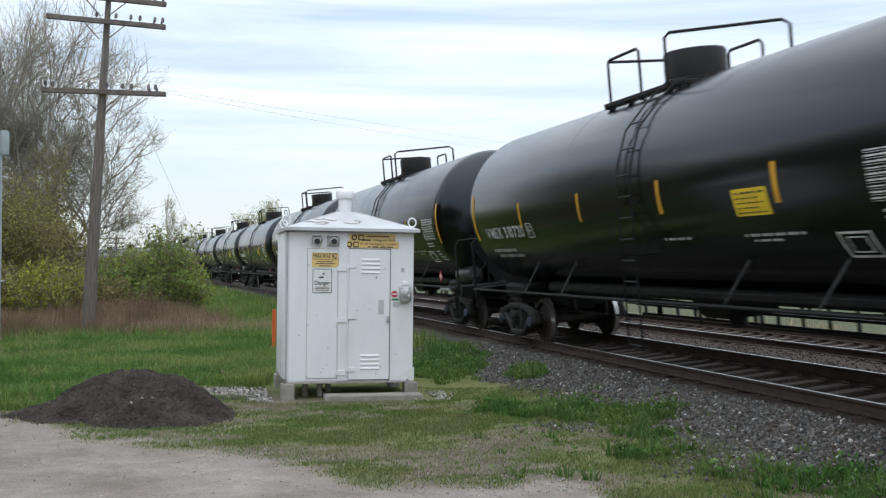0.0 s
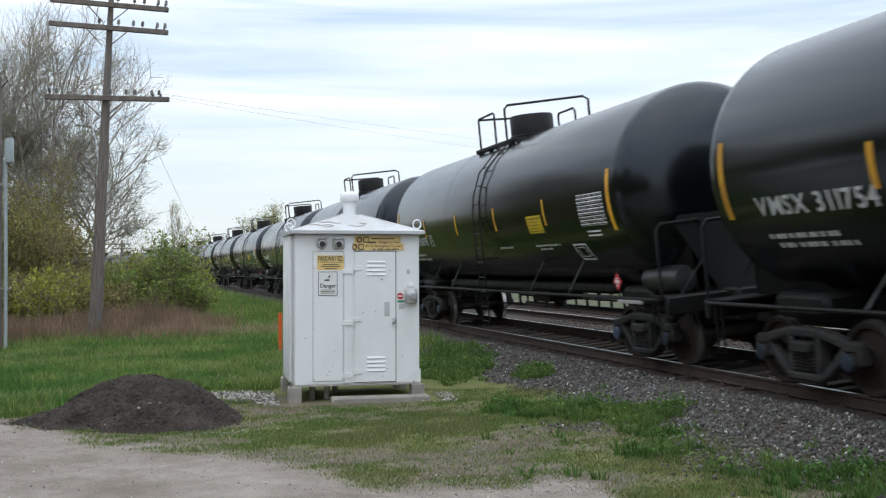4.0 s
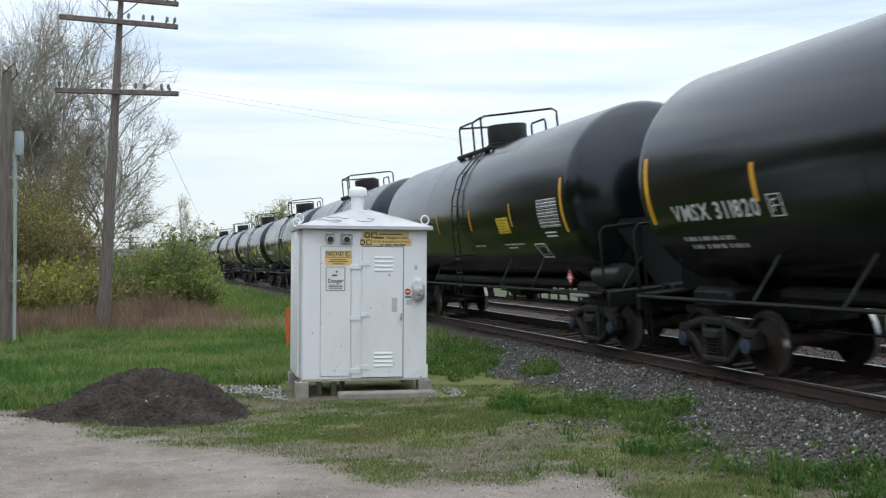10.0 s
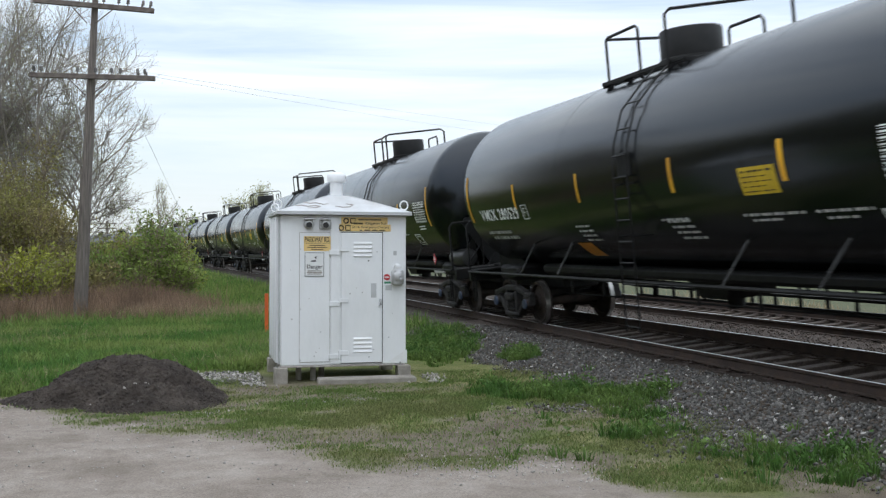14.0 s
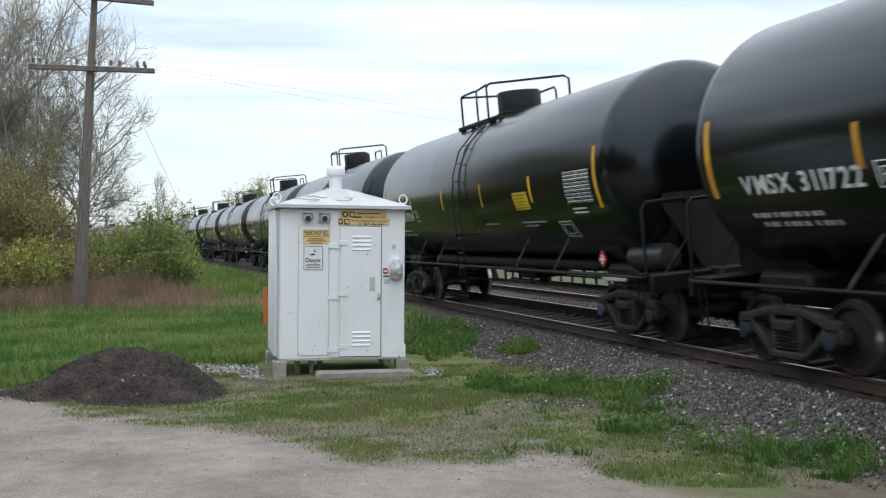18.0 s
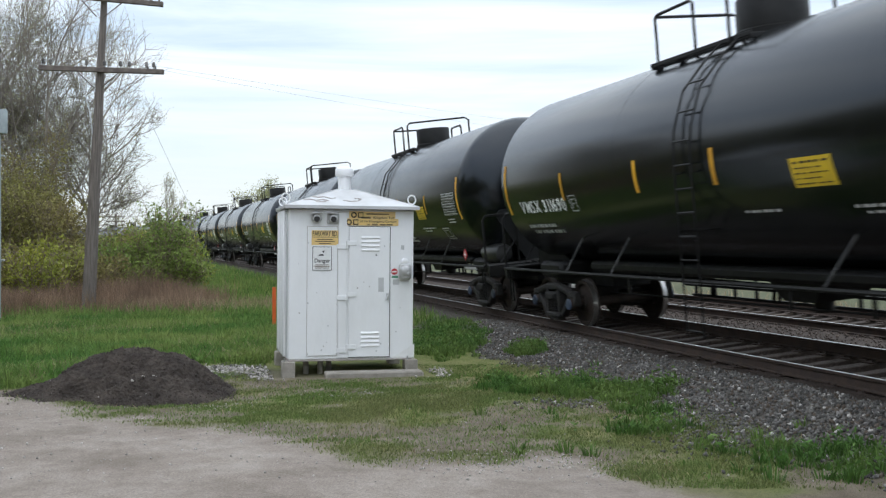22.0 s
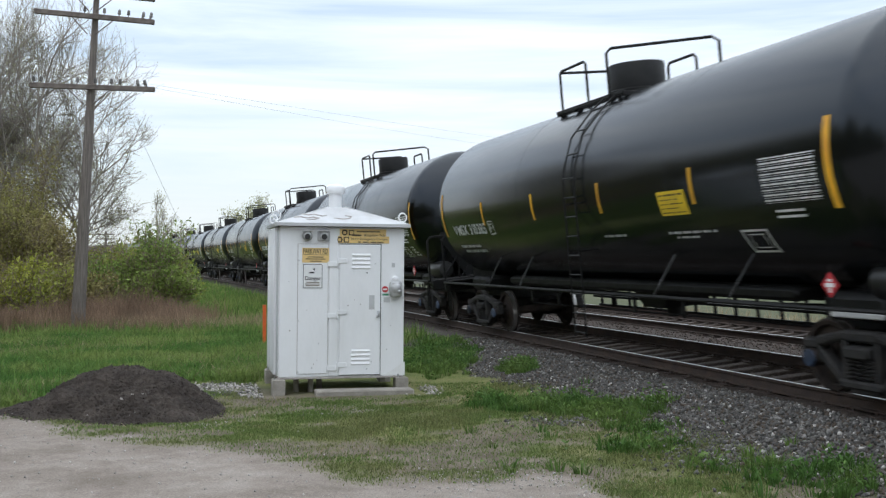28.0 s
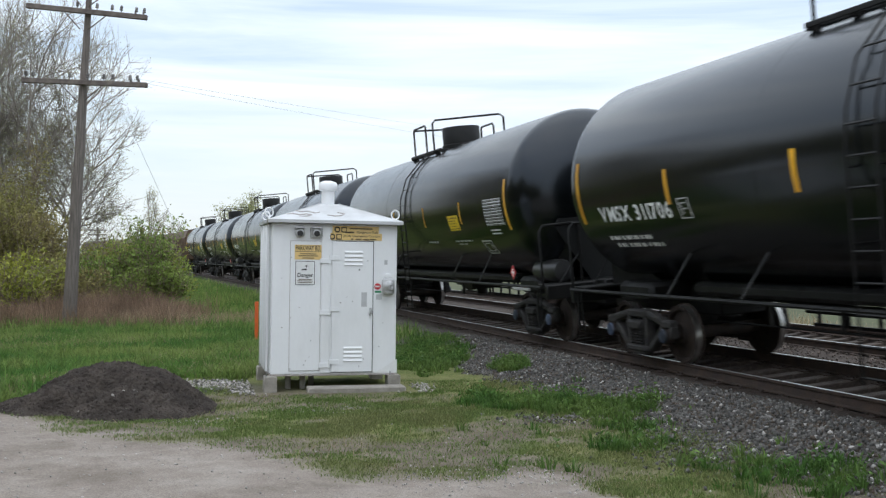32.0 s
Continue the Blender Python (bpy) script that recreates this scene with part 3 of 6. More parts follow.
def side_frame(sy):
    """Cast side frame of a truck: pedestals over the bearings, top chord, sloped tension bars, columns and spring seat."""
    q = Mesh()
    y, w = sy * 1.0, 0.16
    for sx in (-1, 1):
        q.box((sx * 0.89, y, 0.635), (0.34, w, 0.13), 0.03)
        for dx in (-0.145, 0.145):
            q.box((sx * 0.89 + dx, y, 0.51), (0.07, w, 0.20), 0.02)
        q.box((sx * 0.55, y, 0.715), (0.54, w, 0.13), 0.03, Euler((0, sx * 0.20, 0)).to_matrix())
        q.box((sx * 0.545, y, 0.375), (0.52, w, 0.12), 0.025, Euler((0, -sx * 0.68, 0)).to_matrix())
        q.box((sx * 0.275, y, 0.47), (0.10, w + 0.02, 0.52), 0.02)
        q.box((sx * 0.46, y + sy * 0.085, 0.735), (0.30, 0.02, 0.05), 0.006, Euler((0, sx * 0.20, 0)).to_matrix())
    q.box((0, y, 0.77), (0.64, w + 0.03, 0.13), 0.03)
    q.box((0, y, 0.205), (0.72, w + 0.09, 0.10), 0.025)
    q.box((0, y, 0.13), (0.46, w, 0.07), 0.02)
    return q


def springs(sy, dx):
    pts = [(dx + 0.068 * math.cos(a), sy * 1.05 + 0.068 * math.sin(a), 0.26 + 0.024 * a / math.pi) for a in np.linspace(0, 10 * math.pi, 50)]
    return Mesh().tube(pts, 0.015, 4)


WHEELS = []


def build_truck(car, x):
    tk = part("truck", Mesh().box((0, 0, 0.58), (0.42, 1.9, 0.2), 0.04).box((0, 0, 0.74), (0.36, 0.36, 0.14), 0.03), TRUCK, car, "grimy cast steel railway truck", m=pose(x, 0, 0))
    for sy in (-1, 1):
        part("side_frame", side_frame(sy), TRUCK, tk)
        part("brake_head", Mesh().box((0, sy * 0.55, 0.42), (1.25, 0.5, 0.34), 0.05), TRUCK, tk)
        part("bolster_end", Mesh().box((0, sy * 1.0, 0.59), (0.43, 0.34, 0.15), 0.03), TRUCK, tk)
        for dx in (-0.16, 0, 0.16):
            part("spring", springs(sy, dx), TRUCK, tk)
    for dx in (-0.889, 0.889):
        q = wheel_mesh()
        for sy in (-1, 1):
            d = wheel_disc(sy)
            q.add(d.v, d.f)
        me = q.make("wheelset", RUSTY, True, 30)
        me.materials.append(TREAD)
        me.materials.append(CAPBLUE)
        for pl in me.polygons:
            c = pl.center
            r = math.hypot(c.x, c.z)
            if 0.44 < r < 0.475 and abs(pl.normal.y) < 0.5 and abs(c.y) > 0.6:
                pl.material_index = 1
            elif abs(c.y) > 1.10:
                pl.material_index = 2
        ws = part("wheelset", me, RUSTY, tk, "wheels with bright worn treads on a rusty axle", m=pose(dx, 0, 0.457))
        WHEELS.append(ws)
    return tk


def build_car(label, stripes=(-4.27, -1.42, 1.43, 4.28), older=False, closed=False, notice=3.22, back=-0.42, reach=0.0, block=False):
    """A black tank car; x forward, the camera's side at negative y, z from the rail's top."""
    end, fore = 7.13, 0.0 if older else -0.2
    car = thing("tank_car", Matrix(), label, "tank car", "tank cars of the passing train")
    part("tank", Mesh().lathe(tank_profile(), 56, "x", (0, 0, HC), close=True), TANK, car, "black painted steel tank shell with soft dusty sheen")
    for x in (-2.2, 3.6):
        part("weld_seam", Mesh().lathe([(RT - 0.001, x - 0.02), (RT + 0.004, x), (RT - 0.001, x + 0.02)], 56, "x", (0, 0, HC), close=False), TANK, car)
    for x in (-end, 7.5 if older else end):
        part("reflector_stripe", curved(x - 0.06, x + 0.06, 2.2, 3.22), YEL, car, "long yellow reflective stripe")
    for x in stripes:
        part("reflector_stripe", curved(x - 0.05, x + 0.05, 2.4, 2.9), YEL, car, "short yellow reflective stripe")
    part("notice_panel", curved(notice + 0.12, notice + 0.88, 2.27, 2.62, slant=-0.02), SIGNY, car, "yellow notice panel")
    part("notice_print", bars_on_tank([(notice + 0.17 + 0.13 * k, 2.55 - 0.062 * i, 0.10 - 0.03 * ((i + k) % 3 == 0), 0.015 if i else 0.026) for i in range(5) for k in range(5 - i % 2)]), DARKINK, car)
    rows = []
    for i in range(9):
        h = 2.85 - 0.064 * i
        x = 6.08 + fore
        while x < 7.05 + fore:
            l = 0.14 + 0.05 * ((i * 5 + int(x * 30)) % 3)
            rows.append((x, h, min(l, 7.12 + fore - x), 0.021 if i % 3 else 0.015))
            x += l + 0.025
        rows.append((6.08 + fore, h - 0.022, 1.04, 0.005))
    for i in range(2):
        rows.append((6.2 + fore, 2.2 - 0.07 * i, 0.55, 0.03))
    part("data_stencil", bars_on_tank(rows), STENCIL, car, "block of white stencilled data")["kind"] = "stuff"
    rows = [(-6.5, 1.92, 0.35, 0.062), (-6.1, 1.92, 0.55, 0.062), (-5.5, 1.92, 0.4, 0.062), (-6.4, 1.80, 0.3, 0.062), (-6.0, 1.80, 0.5, 0.062), (-5.4, 1.80, 0.45, 0.062),
            (3.3, 2.0, 1.25, 0.035), (3.45, 1.93, 0.6, 0.03), (1.2, 2.0, 0.75, 0.035)]
    if older:
        rows += [(6.62 + 0.06 * i, 1.97 - 0.075 * i, 0.36, 0.045) for i in range(4)]
        rows += [(x + 0.04 * i, 1.97 - 0.085 * i, l, 0.035) for x, l in ((-1.9, 0.55), (1.35, 0.62)) for i in range(4)]
        rows += [(4.75, 2.0, 0.95, 0.035), (4.9, 1.92, 0.5, 0.03)]
        part("small_panel", curved(-2.3, -1.75, 1.42, 1.68, slant=-0.05), ORANGE, car, "orange notice panel")
        part("ladder_plate", Mesh().box((0.52, -1.72, 3.0), (0.46, 0.02, 0.36), 0.006), FRAME, car, "black ladder guard plate")
    if block:
        rows += [(0.95 + 0.07 * i, 1.98 - 0.085 * i, 0.62, 0.05) for i in range(5)] + [(1.55, 2.07, 0.2, 0.035), (1.7, 1.62, 0.16, 0.05)]
    rows = [(x + 0.13 * k, h, min(0.07 + 0.035 * ((k * 5 + int(h * 50)) % 2), l - 0.13 * k), t) for x, h, l, t in rows for k in range(int(l / 0.13) + 1) if l - 0.13 * k > 0.02]
    part("small_stencil", bars_on_tank(rows), STENCIL, car, "rows of small white stencilled lettering")["kind"] = "stuff"
    for a, b, lo, hi, w in ((5.80, 6.36, 1.70, 2.01, 0.035), (5.92, 6.24, 1.76, 1.95, 0.018)):
        sq = Mesh()
        for x0, x1, h0, h1 in ((a, b, hi - 0.8 * w, hi), (a, b, lo, lo + 0.8 * w), (a, a + w, lo, hi), (b - w, b, lo, hi)):
            c = curved(x0 + 3.6 * fore, x1 + 3.6 * fore, h0, h1, n=3)
            sq.add(c.v, c.f)
        part("inspection_box_stencil", sq, STENCIL, car, "white outlined box stencil")
    sq = Mesh()
    for x0, x1, h0, h1 in ((-4.07, -3.78, 2.19, 2.203), (-4.07, -3.78, 2.465, 2.478), (-4.07, -4.05, 2.195, 2.47), (-3.80, -3.78, 2.195, 2.47), (-3.99, -3.87, 2.40, 2.415), (-3.99, -3.87, 2.32, 2.335), (-3.99, -3.97, 2.25, 2.41)):
        c = curved(x0, x1, h0, h1, n=3)
        sq.add(c.v, c.f)
    part("letter_box_stencil", sq, STENCIL, car)
    # manway, platform, rails on top
    top = 4.54
    nz = Mesh().lathe([(0.05, top + 0.60), (0.49, top + 0.60), (0.51, top + 0.57), (0.51, top + 0.14), (0.54, top + 0.12), (0.54, top + 0.02), (0.46, top - 0.02), (0.44, top - 0.08)], 28, "z", (HATCH, 0, 0))
    part("manway_housing", nz, FRAME, car, "round black steel manway housing")
    plat = Mesh()
    for y in np.arange(-0.80, 0.81, 0.16):
        if abs(y) > 0.5:
            plat.box((back, y, top - 0.02), (2.7, 0.05, 0.04), 0.008)
        else:
            plat.box((back - 0.9, y, top - 0.02), (0.9, 0.05, 0.04), 0.008).box((back + 1.0, y, top - 0.02), (0.7, 0.05, 0.04), 0.008)
    for x in (-1.36, -0.6, 0.75, 1.36):
        plat.box((x + back, 0, top - 0.05), (0.07, 1.7, 0.08), 0.01)
    for y in (-0.84, 0.84):
        plat.box((back, y, top - 0.02), (2.8, 0.04, 0.07), 0.01)
        for x in (-1.2, 1.2):
            plat.tube([(x + back, y, top - 0.06), (x + back, y * 0.9, top - 0.30)], 0.03, 6)
    part("platform", plat, FRAME, car, "black steel grating platform")
    rails = []
    zt = 5.33
    rails.append([(-1.38, -0.72, top - 0.05), (-1.38, -0.72, zt - 0.05), (-1.30, -0.72, zt), (-0.30, -0.72, zt), (-0.22, -0.72, zt - 0.05), (-0.22, -0.72, top - 0.1)])
    rails.append([(-1.38, 0.8, top - 0.05), (-1.38, 0.8, zt - 0.05), (-1.38, 0.72, zt - 0.02), (-1.38, -0.72, zt - 0.02)])
    rails.append([(0.10, 0.80, top - 0.1), (0.10, 0.80, zt - 0.22), (0.16, 0.80, zt - 0.16), (1.0, 0.80, zt - 0.16), (1.08, 0.80, zt - 0.24), (1.08, 0.80, top - 0.1)])
    if closed:
        rails.append([(-0.24, -0.72, zt - 0.02), (0.9, -0.86, zt - 0.02)])
    rails.append([(0.95, -0.88, top - 0.12), (0.95, -0.88, zt - 0.08), (0.97, -0.80, zt), (1.75, 0.72, zt), (1.80, 0.82, zt - 0.08), (1.80, 0.82, top - 0.12)])
    for pts in rails:
        part("handrail", Mesh().tube([(x + back, y, z) for x, y, z in pts], 0.027, 6), FRAME, car)
    lad = Mesh()
    for x in (0.3 + reach, 0.75 + reach):
        lad.tube([(x, -1.80, 0.42), (x, -1.80, 2.9), (x - 0.02, -1.75, 3.3), (x - 0.05, -1.54, 3.85), (x - 0.08, -1.12, 4.28), (x - 0.1, -0.8, top)], 0.017, 6)
    for i in range(9):
        lad.tube([(0.3 + reach, -1.80, 0.5 + 0.33 * i), (0.75 + reach, -1.80, 0.5 + 0.33 * i)], 0.014, 5)
    for y, z in ((-1.66, 3.55), (-1.46, 3.95), (-1.08, 4.31)):
        lad.tube([(0.26 + reach, y, z), (0.71 + reach, y, z)], 0.014, 5)
    for z in (1.9, 2.7):
        for x in (0.3 + reach, 0.75 + reach):
            lad.tube([(x, -1.80, z), (x, -1.44, z)], 0.015, 5)
    part("ladder", lad, FRAME, car, "black steel side ladder")
    # side pipes and braces, ends
    for sy in (-1, 1):
        part("side_pipe", Mesh().tube([(-8.16, sy * 1.5, 1.15), (8.16, sy * 1.5, 1.15)], 0.03, 8), FRAME, car, "long side pipe")
        for x in (-4.85, -3.0, 2.6, 4.6):
            part("brace", Mesh().tube([(x, sy * 1.5, 1.15), (x + 0.45, sy * 1.22, 1.90)], 0.017, 6), BRACE, car, "pale worn diagonal brace" if sy < 0 else "")
        for x in (-2.4, -1.1, 1.9, 3.4):
            part("pipe_hanger", Mesh().box((x, sy * 1.45, 0.99), (0.05, 0.05, 0.26), 0.01), FRAME, car)
    for sx in (-1, 1):
        sill = Mesh().box((sx * 6.9, 0, 0.98), (3.5, 0.8, 0.5), 0.03)
        part("body_bolster", Mesh().box((sx * 6.6, 0, 1.12), (1.1, 2.2, 0.34), 0.08), FRAME, car)
        part("end_sill", Mesh().box((sx * 8.26, 0, 1.05), (0.14, 2.9, 0.28), 0.02), FRAME, car)
        part("stub_sill", sill, FRAME, car)
        part("end_step", Mesh().box((sx * 8.01, 0, 1.18), (0.5, 2.8, 0.04), 0.01), FRAME, car)
        cou = Mesh().box((sx * 8.51, 0, 0.88), (0.5, 0.16, 0.16), 0.03).box((sx * 8.79, 0.05, 0.88), (0.16, 0.28, 0.28), 0.05)
        part("coupler", cou, TRUCK, car)
        part("air_hose", Mesh().tube([(sx * 8.31, 0.4, 0.85), (sx * 8.51, 0.42, 0.55), (sx * 8.76, 0.3, 0.45)], 0.03, 6), FRAME, car)
        for sy in (-1, 1):
            part("end_rail", Mesh().tube([(sx * 8.17, sy * 1.46, 1.15), (sx * 8.17, sy * 1.46, 2.22), (sx * 8.17, sy * 1.38, 2.32), (sx * 8.17, sy * 0.72, 2.34), (sx * 8.17, sy * 0.64, 2.26), (sx * 8.17, sy * 0.64, 1.15)], 0.026, 6), FRAME, car)
            part("rail_strut", Mesh().tube([(sx * 8.11, sy * 1.1, 1.18), (sx * 8.17, sy * 0.66, 1.75)], 0.018, 5), FRAME, car)
        q = Mesh()
        for x in (8.13, 8.16):
            q.add([(sx * x, -0.42, 1.2), (sx * x, 0.42, 1.2), (sx * x, 1.12, 2.30), (sx * x, 1.02, 2.44), (sx * x, -1.02, 2.44), (sx * x, -1.12, 2.30)], [(0, 1, 2, 3, 4, 5)])
        q.f += [(i, (i + 1) % 6, (i + 1) % 6 + 6, i + 6) for i in range(6)]
        part("head_shield", q, SHIELD, car, "slightly lighter black trapezoid head shield", smooth=False)
        for y in (-0.75, 0.75):
            sk = Mesh().add([(sx * 6.2, y, 1.25), (sx * 8.01, y, 1.2), (sx * 7.86, y, 2.3), (sx * 7.5, y * 1.25, 1.9), (sx * 6.2, y + 0.03, 1.25), (sx * 8.01, y + 0.03, 1.2), (sx * 7.86, y + 0.03, 2.3), (sx * 7.5, y * 1.25 + 0.03, 1.9)],
                            [(0, 1, 2, 3), (7, 6, 5, 4), (0, 1, 5, 4), (1, 2, 6, 5), (2, 3, 7, 6), (3, 0, 4, 7)])
            part("head_bracket", sk, FRAME, car)
        part("corner_step", Mesh().tube([(sx * 8.01, -1.46, 1.1), (sx * 8.01, -1.46, 0.45), (sx * 7.85, -1.46, 0.45), (sx * 7.85, -1.46, 1.1)], 0.02, 6), FRAME, car)
        build_truck(car, sx * 6.62)
    for x in (6.7,):
        plc = part("placard", Mesh().box((0, 0, 0), (0.215, 0.012, 0.215), 0.004, Euler((0, math.pi / 4, 0)).to_matrix()), REDINK, car, "red and white diamond placard", m=pose(x, -1.47, 1.42))
        part("placard_face", Mesh().box((0, -0.009, 0), (0.15, 0.006, 0.05), 0.001).box((0, -0.009, 0.055), (0.07, 0.006, 0.03), 0.001).box((0, -0.009, -0.06), (0.045, 0.006, 0.05), 0.001), WHITEP, plc)
        part("placard_holder", Mesh().tube([(x, -1.455, 1.1), (x, -1.455, 1.65)], 0.018, 6), FRAME, car)
    vs, fs = letters("VMSX", 1.0)
    part("head_stencil", Mesh().add([on_head(-0.02 + a * 0.30, 3.62 + b * 0.24) for a, b, c in vs], fs), STENCIL, car, smooth=False)
    for y, h, l in ((0.16, 3.47, 0.26), (0.50, 3.47, 0.14), (0.14, 3.33, 0.24), (0.48, 3.33, 0.16)):
        part("head_line", Mesh().add([on_head(y, h), on_head(y + l, h), on_head(y + l, h + 0.07), on_head(y, h + 0.07)], [(0, 1, 2, 3)]), STENCIL, car, smooth=False)
    part("wheel_stand", Mesh().lathe([(0.26, 0.0), (0.28, 0.02), (0.26, 0.04)], 20, "x", (8.0, 0.45, 2.0), close=False).tube([(8.0, 0.45, 1.2), (8.0, 0.45, 2.0)], 0.03, 6), FRAME, car)
    part("brake_reservoir", Mesh().lathe([(0.02, 6.9), (0.2, 6.95), (0.23, 7.05), (0.23, 7.95), (0.2, 8.05), (0.02, 8.1)], 18, "x", (0, -0.95, 1.42)), RESERVOIR, car, "dusty black air reservoir")
    part("outlet_valve", Mesh().lathe([(0.28, 1.3), (0.24, 1.0), (0.16, 0.95), (0.14, 0.60), (0.02, 0.58)], 14, "z", (0.6, 0, 0)), FRAME, car)
    pip = Mesh().tube([(-5.2, 0.35, 0.92), (-1, 0.45, 0.85), (3, 0.45, 0.85), (5.4, 0.35, 0.92)], 0.03, 6)
    for x in (-4, -2.5, -1, 1.8, 3.4, 4.6):
        pip.box((x, 0.45, 1.02), (0.04, 0.05, 0.36), 0.008)
    part("brake_pipe", pip, FRAME, car)
    for x, w, h in ((-2.9, 0.5, 0.22), (2.3, 0.7, 0.2), (3.9, 0.4, 0.26)):
        part("under_box", Mesh().box((x, 0.55, 1.08), (w, 0.35, h), 0.02), FRAME, car)
    part("valve_skid", Mesh().add([(-0.15, -0.5, 1.24), (1.35, -0.5, 1.24), (0.95, -0.4, 0.78), (0.25, -0.4, 0.78), (-0.15, 0.5, 1.24), (1.35, 0.5, 1.24), (0.95, 0.4, 0.78), (0.25, 0.4, 0.78)], [(0, 1, 2, 3), (7, 6, 5, 4), (3, 2, 6, 7), (0, 3, 7, 4), (1, 5, 6, 2)]), FRAME, car, "black outlet valve skid", smooth=False)
    for x in [-5.3 + 0.69 * i for i in range(16)]:
        part("pipe_bracket", Mesh().box((x, 1.46, 0.76), (0.06, 0.05, 0.76), 0.008), FRAME, car)
    part("lower_pipe", Mesh().tube([(-5.4, 1.44, 0.40), (5.6, 1.44, 0.40)], 0.032, 6), FRAME, car)
    # Added black filler; stands for the darkness between tank bottom and side pipes.
    part("belly_plate", Mesh().box((0, 0, 1.20), (10.4, 1.7, 0.2), 0.06), FRAME, car)
    part("mid_pipe", Mesh().tube([(-5.4, 1.30, 0.62), (5.6, 1.30, 0.62)], 0.028, 6), FRAME, car)
    for x in (-4.7, -2.7, 3.1, 4.9):
        part("pipe_brace", Mesh().tube([(x, 1.44, 0.40), (x + 0.5, 1.2, 1.1)], 0.032, 5), FRAME, car)
    part("sill_plate", Mesh().box((7.15, -1.5, 1.10), (0.85, 0.05, 0.07), 0.012), GREYBOX, car, "pale worn sill plate")
    part("brake_rod", Mesh().tube([(-5.6, -0.25, 0.62), (5.6, -0.25, 0.7)], 0.018, 5), FRAME, car)
    return car


# ---- the equipment shed by the track ----
def flat_text(text, size, x, z, width=None, y=-0.003):
    """Lettering in the plane of a wall: its left edge at x, its foot at z."""
    vs, fs = letters(text, 1.0)
    w = max(a for a, b, c in vs) - min(a for a, b, c in vs)
    k = (width / w) if width else size * 1.38
    return Mesh().add([(x + a * k, y, z + b * size * 1.38) for a, b, c in vs], fs)


SHED_TURN = 12.5
SHED = pose(-2.135, 15.5, 0, 0, 0.35, SHED_TURN)


